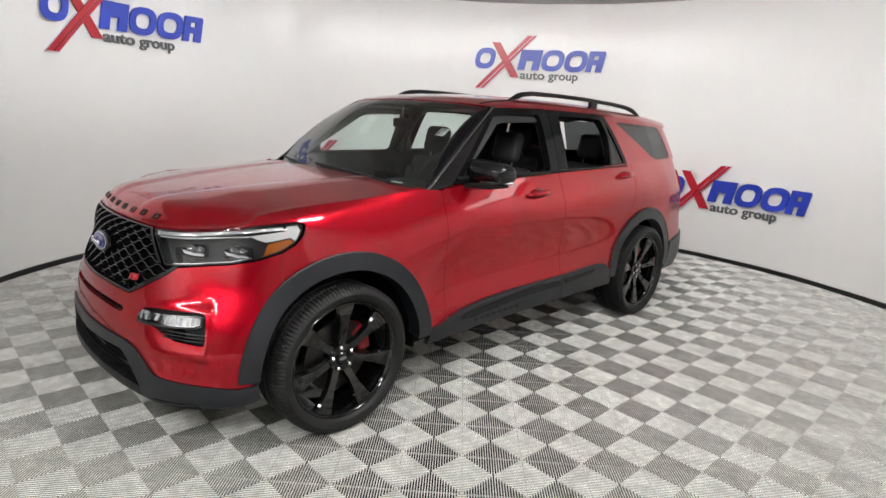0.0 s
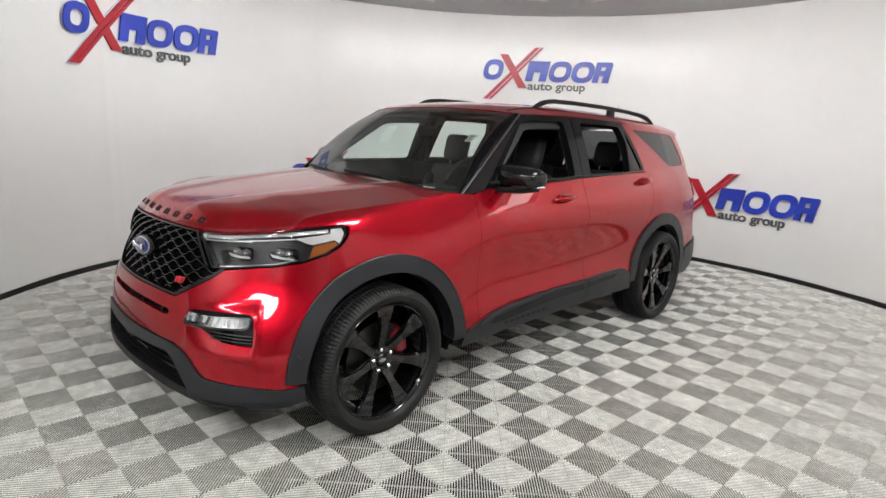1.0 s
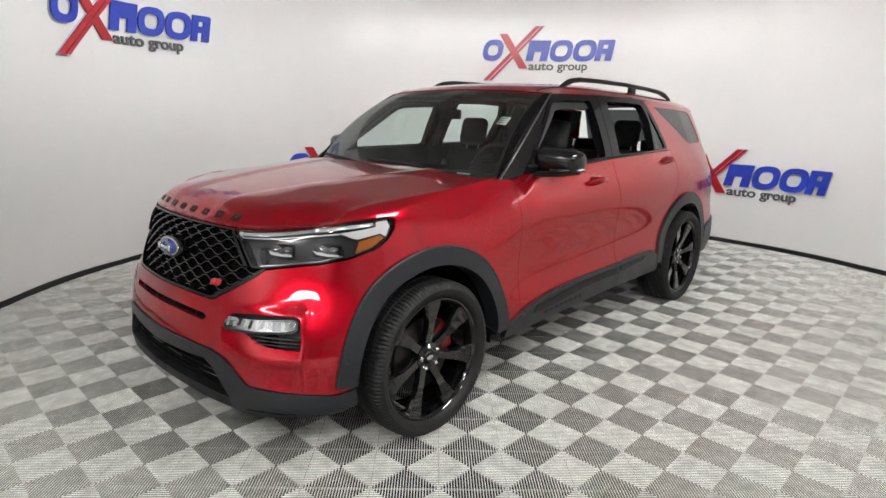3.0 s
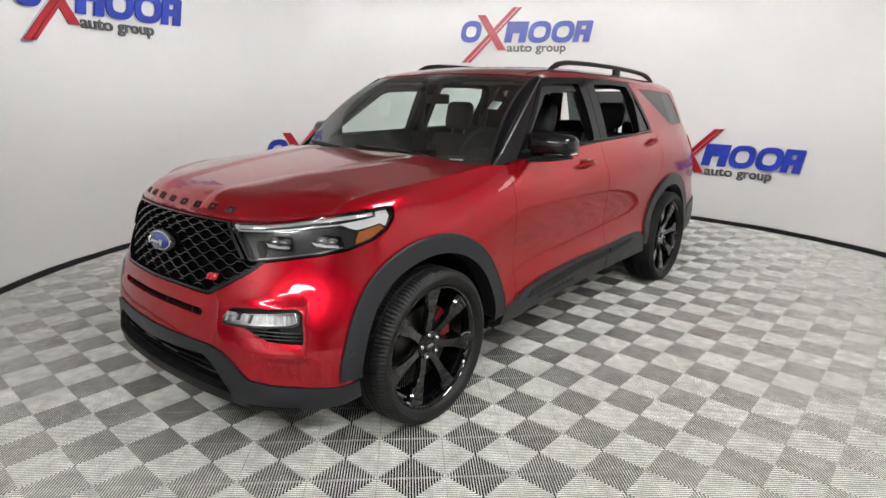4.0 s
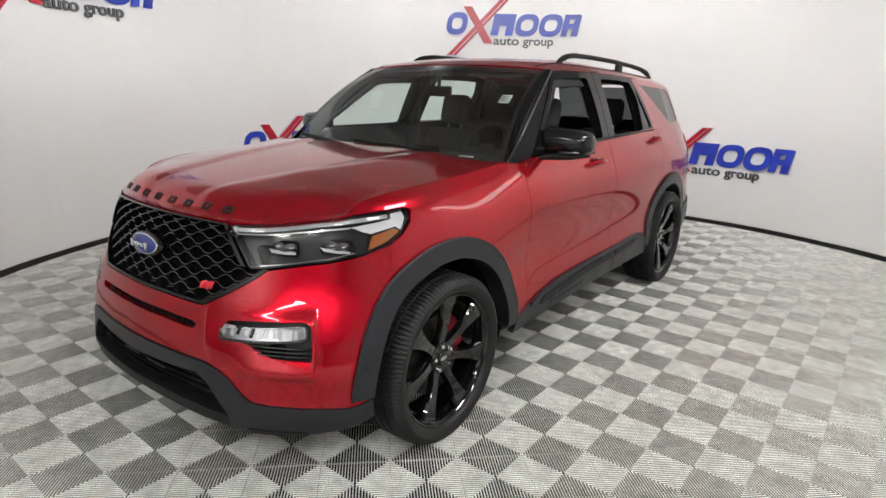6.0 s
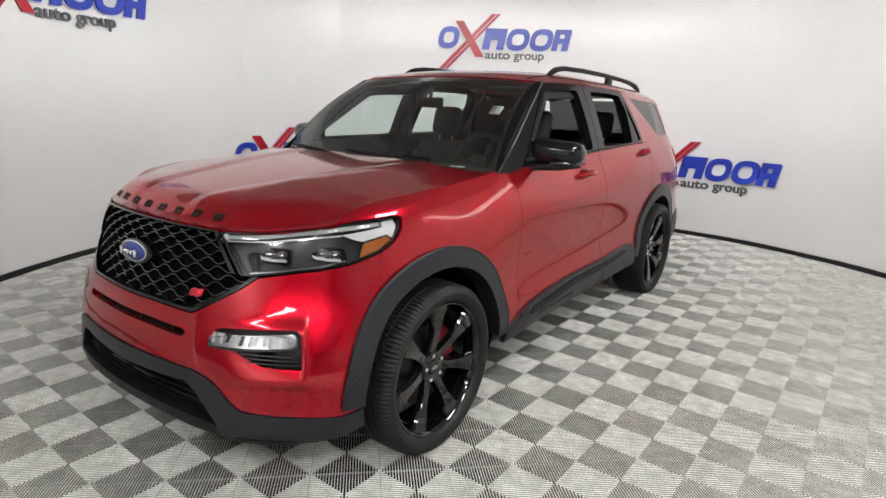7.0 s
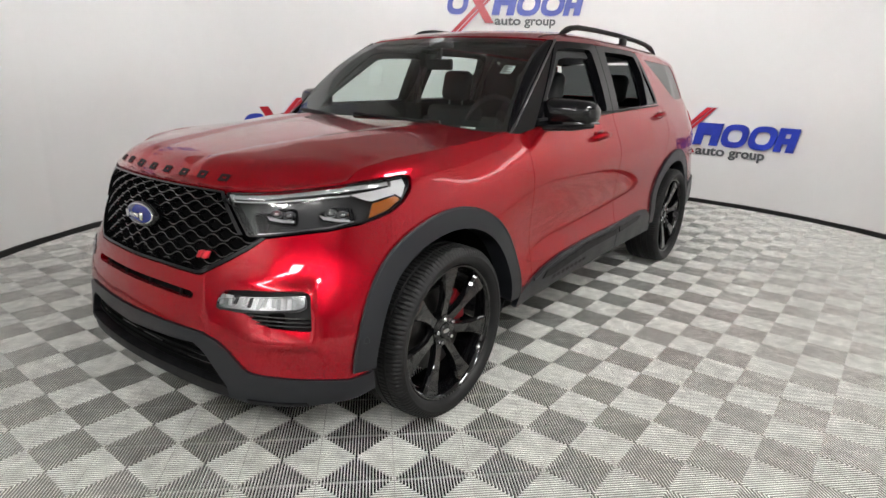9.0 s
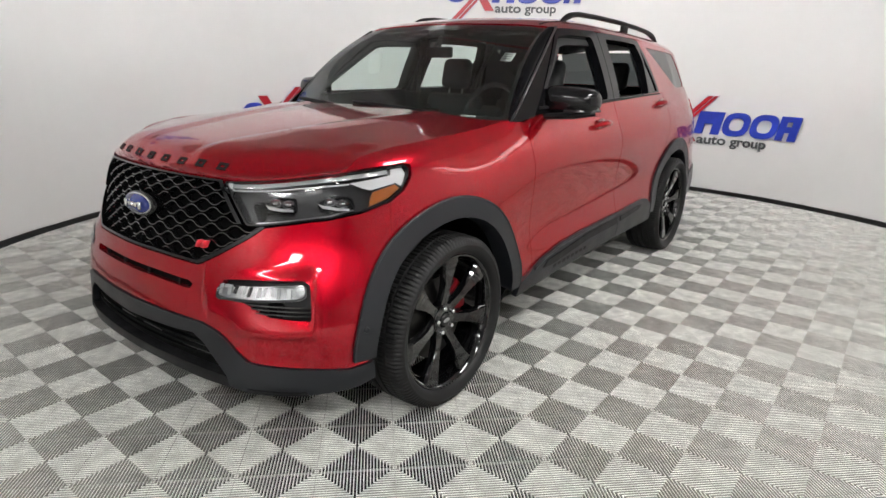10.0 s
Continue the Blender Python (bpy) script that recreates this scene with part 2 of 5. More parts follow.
def curved_wall():
    bm = bmesh.new()
    a0, a1, n = radians(OPEN1), radians(360 + OPEN0), 480
    rings = []
    for i in range(n + 1):
        a = a0 + (a1 - a0) * i / n
        c, s = math.cos(a), math.sin(a)
        u = ((math.degrees(a) - SEAM) / SHEET) % 1.0
        r0 = RAD + 0.022 * (4 * u * (1 - u)) ** 0.8 - 0.012 + (0.006 if u < 0.018 or u > 0.982 else 0.0)
        rings.append([bm.verts.new((CX + r * c, CY + r * s, z)) for r, z in ((r0, 0.05), (r0, WALL_H), (RAD + 0.12, WALL_H), (RAD + 0.12, 0.05))])
    for p, q in zip(rings, rings[1:]):
        for k in range(4):
            bm.faces.new((p[k], p[(k + 1) % 4], q[(k + 1) % 4], q[k]))
    bm.faces.new(rings[0])
    bm.faces.new(rings[-1])
    return part("wall_curved", bm, M_WALL, None)


wall = tagged(curved_wall(), "smooth white painted curved booth wall", "wall", kind="structure")


def base_strip():
    bm = bmesh.new()
    a0, a1, n = radians(OPEN1), radians(360 + OPEN0), 150
    prof = ((RAD + 0.10, -0.012), (RAD + 0.10, 0.045), (RAD - 0.004, 0.045), (RAD - 0.004, -0.012))
    rings = [[bm.verts.new((CX + r * math.cos(a), CY + r * math.sin(a), z)) for r, z in prof] for a in (a0 + (a1 - a0) * i / n for i in range(n + 1))]
    for p, q in zip(rings, rings[1:]):
        for k in range(4):
            bm.faces.new((p[k], p[(k + 1) % 4], q[(k + 1) % 4], q[k]))
    bm.faces.new(rings[0])
    bm.faces.new(rings[-1])
    return part("baseboard", bm, M_BASE, None)


tagged(base_strip(), "black strip along the foot of the white wall", "baseboard", kind="structure")


def ceiling_disc():
    bm = bmesh.new()
    box(bm, CX - 7.5, CX + 7.5, CY - 7.5, CY + 7.5, WALL_H + 0.004, WALL_H + 0.10)
    return part("ceiling", bm, M_CEIL, None)


tagged(ceiling_disc(), "plain matt grey ceiling above the booth", "ceiling", kind="structure")

# plain room behind the doorway
for nm, x0, x1, y0, y1 in (("wall_south", -6.6, 7.2, -5.35, -5.2), ("wall_east", 7.2, 7.35, -5.35, 6.6), ("wall_west", -6.75, -6.6, -5.35, 6.6), ("wall_north", -6.75, 7.35, 6.6, 6.75)):
    bm = bmesh.new()
    box(bm, x0, x1, y0, y1, -0.012, WALL_H)
    tagged(part(nm, bm, M_WALL, None), "plain white painted wall of the hall", "wall", kind="structure")

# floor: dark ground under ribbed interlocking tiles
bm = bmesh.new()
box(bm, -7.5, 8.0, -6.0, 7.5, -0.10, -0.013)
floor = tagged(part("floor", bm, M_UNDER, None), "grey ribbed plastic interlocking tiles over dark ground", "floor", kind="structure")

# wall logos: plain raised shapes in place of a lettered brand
def flat_shape(name, outline, holes, place, mat, parent, depth=0.022, gap=0.012):
    """A raised acrylic shape that follows the curved wall; outlines in metres along and up."""
    bm = bmesh.new()
    for lp in [outline] + holes:
        vs = [bm.verts.new((a, b, 0)) for a, b in dense(lp, 0.03)]
        for i in range(len(vs)):
            bm.edges.new((vs[i - 1], vs[i]))
    bmesh.ops.triangle_fill(bm, use_beauty=True, use_dissolve=False, edges=bm.edges[:])
    r = bmesh.ops.extrude_face_region(bm, geom=bm.faces[:])
    up = [g for g in r["geom"] if isinstance(g, bmesh.types.BMVert)]
    for v in up:
        v.co.z = 1
    for v in bm.verts:
        v.co = place(v.co.x, v.co.y, gap + depth * v.co.z)
    return part(name, bm, mat, parent, sharp=20)


def ring_outline(cx, cy, rx, ry, n=28, p=2.6):
    out = []
    for i in range(n):
        a = 2 * math.pi * i / n
        c, s = math.cos(a), math.sin(a)
        out.append((cx + rx * math.copysign(abs(c) ** (2 / p), c), cy + ry * math.copysign(abs(s) ** (2 / p), s)))
    return out


def raised_word(word, x0, x1, base, size, place, root):
    """Raised letters fitted between x0 and x1 that follow the curved wall."""
    cu = bpy.data.curves.new("word", "FONT")
    cu.body = word
    cu.size = size
    cu.extrude = 0.006
    cu.offset = 0.0035
    ob = bpy.data.objects.new("word", cu)
    scene.collection.objects.link(ob)
    me = bpy.data.meshes.new_from_object(ob.evaluated_get(bpy.context.evaluated_depsgraph_get()))
    bpy.data.objects.remove(ob)
    bpy.data.curves.remove(cu)
    bm = bmesh.new()
    bm.from_mesh(me)
    bpy.data.meshes.remove(me)
    lo, hi = min(v.co.x for v in bm.verts), max(v.co.x for v in bm.verts)
    for v in bm.verts:
        v.co = place(x0 + (x1 - x0) * (v.co.x - lo) / (hi - lo), base + v.co.y, 0.012 + v.co.z)
    part("grey_word", bm, M_LOGOGREY, root, "raised grey letters", 30)


def wall_logo(left, low, slant=0.18):
    """left: arc length of its left end; low: height of the foot of the capitals."""
    root = thing("wall_sign", "raised blue and red acrylic sign with grey bars on white wall", "sign", "signs round the wall")
    root.location = on_wall(left - 0.9, low)

    def place(a, b, inward):
        return on_wall(left - a, low + b, inward) - root.location

    def sl(pts):
        return [(a + slant * b, b) for a, b in pts]
    H = 0.265
    letter = []
    letter.append((sl(ring_outline(0.13, H / 2, 0.135, H / 2 + 0.005)), [sl(ring_outline(0.13, H / 2, 0.07, H / 2 - 0.062))]))
    m0 = 0.60
    letter.append((sl([(m0, 0), (m0, H), (m0 + 0.29, H), (m0 + 0.29, 0), (m0 + 0.19, 0), (m0 + 0.19, 0.12), (m0 + 0.10, 0.12), (m0 + 0.10, 0)]), []))
    for c in (1.055, 1.365):
        letter.append((sl(ring_outline(c, H / 2, 0.148, H / 2 + 0.005)), [sl(ring_outline(c, H / 2, 0.08, H / 2 - 0.06))]))
    r0 = 1.52
    letter.append((sl([(r0, 0), (r0, H), (r0 + 0.20, H), (r0 + 0.215, H - 0.02), (r0 + 0.215, 0), (r0 + 0.13, 0), (r0 + 0.13, 0.09), (r0 + 0.075, 0.09), (r0 + 0.075, 0)]),
                   [sl([(r0 + 0.075, H - 0.11), (r0 + 0.075, H - 0.06), (r0 + 0.135, H - 0.06), (r0 + 0.135, H - 0.11)])]))
    for o, h in letter:
        flat_shape("blue_shape", o, h, place, M_LOGOBLUE, root)
        flat_shape("backing", [(a - 0.004, b - 0.010) for a, b in o], [[(a - 0.004, b - 0.010) for a, b in q] for q in h], place, M_LOGOSIDE, root, depth=0.010, gap=0.0)
    # crossing red bars
    flat_shape("red_bar", [(0.235, 0.345), (0.345, 0.345), (0.635, -0.10), (0.52, -0.10)], [], place, M_LOGORED, root, depth=0.016)
    flat_shape("red_bar", [(0.03, -0.265), (0.092, -0.265), (0.778, 0.445), (0.715, 0.445)], [], place, M_LOGORED, root, depth=0.026)
    flat_shape("red_bar", [(0.105, -0.265), (0.150, -0.265), (0.83, 0.445), (0.791, 0.445)], [], place, M_LOGORED, root, depth=0.026)
    flat_shape("backing", [(0.018, -0.275), (0.165, -0.275), (0.84, 0.45), (0.70, 0.45)], [], place, M_LOGOSIDE, root, depth=0.012, gap=0.008)
    # grey strapline
    for word, x0, x1 in (("auto", 0.645, 0.985), ("group", 1.035, 1.435)):
        raised_word(word, x0, x1, -0.115, 0.150, place, root)
    return root


for left, low in ((6.926, 0.715), (9.626, 2.232), (12.33, 0.715), (15.01, 2.215)):
    wall_logo(left, low)

# lights: hooded washers for the wall, plain panels over the car's flank and by the doorway
def light_panel(name, label, category, group, m, w, d, mat):
    root = thing(name, label, category, group)
    root.matrix_basis = m
    bm = bmesh.new()
    for a0, a1, b0, b1 in ((-w / 2 - 0.02, w / 2 + 0.02, -d / 2 - 0.02, -d / 2), (-w / 2 - 0.02, w / 2 + 0.02, d / 2, d / 2 + 0.02), (-w / 2 - 0.02, -w / 2, -d / 2, d / 2), (w / 2, w / 2 + 0.02, -d / 2, d / 2)):
        box(bm, a0, a1, b0, b1, -0.05, 0.0)
    part("frame", bm, M_FIXTURE, root)
    bm = bmesh.new()
    box(bm, -w / 2 + 0.001, w / 2 - 0.001, -d / 2 + 0.001, d / 2 - 0.001, -0.04, -0.02)
    part("diffuser", bm, mat, root, "glowing diffuser")
    return root


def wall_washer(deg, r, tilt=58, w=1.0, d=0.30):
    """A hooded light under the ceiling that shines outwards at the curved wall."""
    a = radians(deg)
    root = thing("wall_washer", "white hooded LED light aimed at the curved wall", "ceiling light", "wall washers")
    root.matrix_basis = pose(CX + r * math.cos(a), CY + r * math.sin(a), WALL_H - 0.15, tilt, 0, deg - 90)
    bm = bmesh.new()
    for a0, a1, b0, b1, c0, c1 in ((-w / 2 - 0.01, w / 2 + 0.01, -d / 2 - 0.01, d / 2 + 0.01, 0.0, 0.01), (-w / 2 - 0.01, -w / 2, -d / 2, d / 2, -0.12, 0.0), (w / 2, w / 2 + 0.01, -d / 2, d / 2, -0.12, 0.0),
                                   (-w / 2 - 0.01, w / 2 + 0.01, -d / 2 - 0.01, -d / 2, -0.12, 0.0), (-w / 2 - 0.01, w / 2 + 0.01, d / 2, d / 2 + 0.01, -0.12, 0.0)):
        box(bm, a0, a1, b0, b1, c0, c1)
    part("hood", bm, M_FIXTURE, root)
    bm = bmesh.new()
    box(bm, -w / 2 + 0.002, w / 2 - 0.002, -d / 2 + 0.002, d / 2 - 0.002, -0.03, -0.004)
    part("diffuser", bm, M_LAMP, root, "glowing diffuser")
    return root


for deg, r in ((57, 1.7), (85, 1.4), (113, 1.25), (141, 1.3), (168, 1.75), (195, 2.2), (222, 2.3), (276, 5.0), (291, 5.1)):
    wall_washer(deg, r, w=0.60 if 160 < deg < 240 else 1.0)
for x, y, deg in ((2.62, 0.8, 80), (4.1, -1.0, 45), (0.8, -3.3, 0), (2.5, -3.5, 0)):
    light_panel("ceiling_light", "white framed rectangular LED light under the grey ceiling", "ceiling light", "ceiling lights", pose(x, y, WALL_H, 0, 0, deg), 1.2, 0.48, M_SIDE)
for deg in (38,):
    a = radians(deg)
    light_panel("wall_light", "white framed LED strip light high on the curved wall", "wall light", "wall lights", pose(CX + (RAD - 0.16) * math.cos(a), CY + (RAD - 0.16) * math.sin(a), 2.58, -90, 0, deg - 90), 1.15, 0.11, M_COVE)
for x, y, deg in ((3.3, -2.6, 60),):
    light_panel("ceiling_light", "narrow white framed LED light by the doorway", "ceiling light", "ceiling lights", pose(x, y, WALL_H, 0, 0, deg), 0.38, 0.18, M_PANEL)


# ---- the car: x to its left, y to its rear, the front axle at y = 0 ----
def smooth_rows(a, sigma, axis=0):
    """Gaussian smoothing along an axis, ends mirrored through their value."""
    k = int(3 * sigma) + 1
    w = np.exp(-0.5 * (np.arange(-k, k + 1) / sigma) ** 2)
    w /= w.sum()
    a = np.moveaxis(np.asarray(a, float), axis, 0)
    pad = np.concatenate([2 * a[:1] - a[k:0:-1], a, 2 * a[-1:] - a[-2:-k - 2:-1]])
    out = sum(w[i] * pad[i:i + len(a)] for i in range(2 * k + 1))
    return np.moveaxis(out, 0, axis)


# outline of the body in plan, from the nose's middle round the left side to the tail's middle
PLAN = [(0, -0.892), (0.25, -0.880), (0.47, -0.845), (0.66, -0.775), (0.80, -0.675), (0.912, -0.535), (0.962, -0.36), (0.974, -0.1), (0.972, 0.5), (0.968, 2.0), (0.962, 3.0),
        (0.935, 3.5), (0.885, 3.9), (0.80, 4.09), (0.60, 4.16), (0.3, 4.185), (0, 4.19)]
DS = 0.01
full = np.array([(-x, y) for x, y in PLAN[:0:-1]] + PLAN)
cum = np.concatenate([[0], np.cumsum(np.hypot(*np.diff(full, axis=0).T))])
full = np.stack([np.interp(np.arange(0, cum[-1], DS), cum, full[:, i]) for i in (0, 1)], 1)
full = smooth_rows(full, 6)
half = full[np.argmin(np.abs(full[:, 0]) + 10 * (full[:, 1] > 0)):]
half[0, 0] = 0
cum = np.concatenate([[0], np.cumsum(np.hypot(*np.diff(half, axis=0).T))])
S_MAX = cum[-1] - 0.02
S_AX = np.arange(0, cum[-1], DS)
C_XY = np.stack([np.interp(S_AX, cum, half[:, i]) for i in (0, 1)], 1)
TAN = np.gradient(C_XY, axis=0)
TAN /= np.hypot(*TAN.T)[:, None]
NRM = np.stack([TAN[:, 1], -TAN[:, 0]], 1)


def s_x(x):
    """Length along the outline at which the nose reaches x."""
    k = np.searchsorted(C_XY[:130, 0], x)
    return float(S_AX[min(k, 129)])


def s_y(y):
    return float(np.interp(y, C_XY[:, 1], S_AX))


# profiles of the shell: how far it lies inside the outline at these heights, and the height itself near its top
KNOT = [0.20, 0.30, 0.40, 0.50, 0.60, 0.70, 0.80, 0.90, 0.99, 1.06, 1.14, 1.24]
STATION = [
    (0.0, [.05, -.006, .012, .014, .018, .043, .070, .098, .130, .165, .22, .30], [1.035, 1.06, 1.08]),
    (s_x(0.46), [.05, -.006, .012, .014, .030, .060, .094, .120, .142, .170, .235, .32], [1.04, 1.07, 1.09]),
    (s_x(0.66), [.05, -.006, .012, .012, .030, .068, .108, .135, .160, .188, .245, .33], [1.045, 1.08, 1.10]),
    (s_x(0.83), [.06, -.004, .014, .006, .030, .085, .148, .185, .212, .236, .28, .345], [1.05, 1.09, 1.115]),
    (s_y(-0.2), [.07, .03, .01, .0, .012, .026, .038, .048, .058, .068, .100, .155], [1.06, 1.115, 1.138]),
    (s_y(0.05), [.08, .03, .005, 0, .0, .004, .012, .022, .054, .086, .120, .150], [1.057, 1.125, 1.152]),
    (s_y(0.32), [.08, .03, .005, 0, .0, .002, .006, .012, .042, .076, .110, .138], [1.055, 1.13, 1.168]),
    (s_y(0.78), [.09, .03, .006, -.002, .030, .040, .029, .016, .008, .032, .066, .098], [1.06, 1.14, 1.225]),
    (s_y(2.0), [.09, .03, .006, -.003, .030, .040, .029, .016, .005, .022, .058, .100], [1.06, 1.14, 1.25]),
    (s_y(2.5), [.09, .03, .005, .000, .020, .028, .022, .012, .003, .012, .046, .112], [1.06, 1.145, 1.262]),
    (s_y(3.1), [.09, .03, .005, 0, .0, .0, .002, .006, .012, .024, .062, .140], [1.06, 1.15, 1.275]),
    (s_y(3.65), [.10, .04, .01, 0, .008, .012, .014, .012, .014, .035, .080, .155], [1.06, 1.16, 1.285]),
    (s_y(4.05), [.10, .03, .0, 0, .01, .03, .045, .055, .065, .085, .12, .17], [1.06, 1.16, 1.29]),
    (float(S_AX[-1]), [.10, .02, 0, 0, .02, .04, .07, .08, .08, .08, .09, .10], [1.06, 1.16, 1.29]),
]
V_AX = np.arange(0.14, 1.301, 0.01)
prof_d = np.array([np.interp(V_AX, KNOT, d) + np.maximum(V_AX - 1.24, 0) * (d[-1] - d[-2]) * 10 for _, d, _ in STATION])
prof_z = np.array([np.interp(V_AX, KNOT, KNOT[:9] + z) + np.minimum(V_AX - 0.20, 0) + np.maximum(V_AX - 1.24, 0) * (z[-1] - z[-2]) * 10 for _, _, z in STATION])
prof_d, prof_z = smooth_rows(prof_d, 3.6, 1), smooth_rows(prof_z, 3.0, 1)
st_s = np.array([s for s, _, _ in STATION])


def spread(tab):
    out = np.array([np.interp(S_AX, st_s, tab[:, j]) for j in range(tab.shape[1])]).T
    mirrored = np.concatenate([out[:0:-1], out])
    return smooth_rows(mirrored, 11.0)[len(out) - 1:]


TAB_D, TAB_Z = spread(prof_d), spread(prof_z)


S_BROW0, S_BROW1 = s_x(0.45), s_x(0.829)


def fog_brow(s, v):
    """The bumper stands out round the fog lamps and ends in an upright edge outside them."""
    if not (S_BROW0 < s < S_BROW1 + 0.014 and 0.49 < v < 0.735):
        return 0.0
    along = (s - S_BROW0) / (S_BROW1 - S_BROW0) if s < S_BROW1 else 1 - (s - S_BROW1) / 0.014
    up = min((v - 0.49) / 0.022, (0.735 - v) / 0.03, 1.0)
    return 0.016 * along * max(up, 0.0)


def shell(s, v):
    """Point of the outer skin; negative s is the car's right side."""
    side = -1 if s < 0 else 1
    a = min(max(abs(s) / DS, 0), len(S_AX) - 1.001)
    b = min(max((v - V_AX[0]) / 0.01, 0), len(V_AX) - 1.001)
    i, j = int(a), int(b)
    fa, fb = a - i, b - j

    def lerp2(t):
        return (t[i, j] * (1 - fb) + t[i, j + 1] * fb) * (1 - fa) + (t[i + 1, j] * (1 - fb) + t[i + 1, j + 1] * fb) * fa
    c = C_XY[i] * (1 - fa) + C_XY[i + 1] * fa
    n = NRM[i] * (1 - fa) + NRM[i + 1] * fa
    d = lerp2(TAB_D) - fog_brow(abs(s), v)
    return Vector((side * (c[0] - d * n[0]), c[1] - d * n[1], lerp2(TAB_Z)))


def mirror_s(pts):
    return [(-a, b) for a, b in pts]


def both(pts):
    """Outline across the middle from its left half, listed from the middle's top round to the middle's foot."""
    return pts + mirror_s(pts)[::-1]


car = thing("car", "glossy metallic red SUV with black wheels, windows down, on tiles", "car")
AXLE, ARCH_Y, HUB_Z, REAR = 0.015, 0.026, 0.381, 3.025

# --- outlines on the skin, (length along, height) ---
HL = [(0.479, 1.041), (0.62, 1.046), (0.759, 1.051), (0.939, 1.060), (1.103, 1.075), (1.251, 1.088), (1.355, 1.092), (1.378, 1.078), (1.376, 1.05), (1.331, 0.991), (1.271, 0.955), (1.146, 0.922), (0.983, 0.900), (0.768, 0.885), (0.605, 0.878)]
GRILLE = [(0, 1.056), (0.30, 1.051), (0.462, 1.045), (0.582, 0.884), (0.690, 0.877), (0.620, 0.838), (0.529, 0.789), (0.425, 0.738), (0.401, 0.730), (0.2, 0.738), (0, 0.739)]


def arch(cy, r, a0, a1, n=30):
    return [(s_y(p), q) for p, q in arc(cy, HUB_Z, r, a0, a1, n)]


BOTTOM = [(s_y(-0.455), 0.374), (s_y(-0.53), 0.366), (s_x(0.817), 0.383), (s_x(0.673), 0.397), (s_x(0.634), 0.404), (s_x(0.60), 0.425), (s_x(0.555), 0.475), (s_x(0.507), 0.509), (s_x(0.441), 0.528), (s_x(0.27), 0.532), (0, 0.532)]

# --- hood ---
edge_y = np.linspace(-0.33, 0.80, 40)
edge_pt = [shell(s_y(y), 1.24) for y in edge_y]
E_Y, E_X, E_Z = np.array([p.y for p in edge_pt]), np.array([p.x for p in edge_pt]), np.array([p.z for p in edge_pt])
S_GAP = 1.108
LEAD_FIT = np.polyfit([0, 0.15, 0.30, 0.46, 0.62, 0.759, 0.939, 1.108], [1.063, 1.062, 1.058, 1.0535, 1.0535, 1.058, 1.068, 1.083], 4)


def lead_v(q):
    """Height coordinate of the bonnet's leading edge."""
    return float(np.polyval(LEAD_FIT, q))



def locate(x, y):
    """Where on the skin's upper part a point of the plan lies."""
    best = min(((shell(u, w).xy - Vector((x, y))).length, u, w) for u in np.arange(S_GAP - 0.05, s_y(0.0), 0.01) for w in np.arange(1.05, 1.245, 0.01))
    return best[1], best[2]


GAP_LINE = [(S_GAP, 1.083)] + [locate(x, y) for x, y in ((0.770, -0.350), (0.782, -0.305), (0.792, -0.25))] + [(s_y(-0.19), 1.24)]
lead = [shell(q, lead_v(q)) for q in np.linspace(0, S_GAP, 40)][:-1] + [shell(a, b) for a, b in GAP_LINE]
LEAD_AT = np.concatenate([[0], np.cumsum([(b - a).length for a, b in zip(lead, lead[1:])])])
LEAD_PTS = np.stack([np.interp(np.linspace(0, LEAD_AT[-1], 260), LEAD_AT, [p[i] for p in lead]) for i in range(3)], axis=1)
L_X, L_Y = np.maximum.accumulate(np.array([p.x for p in lead]) + np.arange(len(lead)) * 1e-5), np.array([p.y for p in lead])


def step_up(t):
    t = min(max(t, 0), 1)
    return t * t * (3 - 2 * t)


def hood_at(x, y):
    ax = abs(x)
    xg = float(np.interp(y, E_Y, E_X))
    ze = float(np.interp(y, E_Y, E_Z)) - max(0, -0.2 - y) * 0.10
    q = (y + 0.8) / 1.6
    zc = 1.100 + 0.235 * q - 0.10 * q * q
    xr = 0.20 + 0.21 * (y + 0.57)           # a low step on either side of the middle
    u = min(ax / xg, 1.2)
    z = zc - (zc - ze) * u ** 2.4 + 0.009 * step_up((ax - xr) / 0.035) * (1 - step_up((ax - xr - 0.04) / 0.35))
    d2 = (LEAD_PTS[:, 0] - ax) ** 2 + (LEAD_PTS[:, 1] - y) ** 2
    w = np.exp(-(d2 - d2.min()) / 0.0005)
    zl = float((w * LEAD_PTS[:, 2]).sum() / w.sum())     # height of the leading edge nearby
    t = math.sqrt(float(d2.min()))
    return Vector((x, y, z - (z - zl) * math.exp(-(t / 0.08) - (t / 0.10) ** 2)))


front = [(p.x, p.y + 0.003) for p in lead]
side = [(float(np.interp(y, E_Y, E_X)) - 0.004, y) for y in np.linspace(-0.16, 0.58, 13)]
hood_half = [*front, *side]
rear = [(0.80, 0.515), (0.70, 0.475), (0.60, 0.462), (0.45, 0.468), (0.2, 0.483), (0, 0.49)]
hood_loop = hood_half + rear + [(-x, y) for x, y in (hood_half + rear[:-1])[::-1]][:-1]
panel("hood", [hood_loop], hood_at, M_RED, car, "sculpted red bonnet with two creases", step=(0.025, 0.025), soft=0.03)

# --- red sides ---
TOPV = 1.24


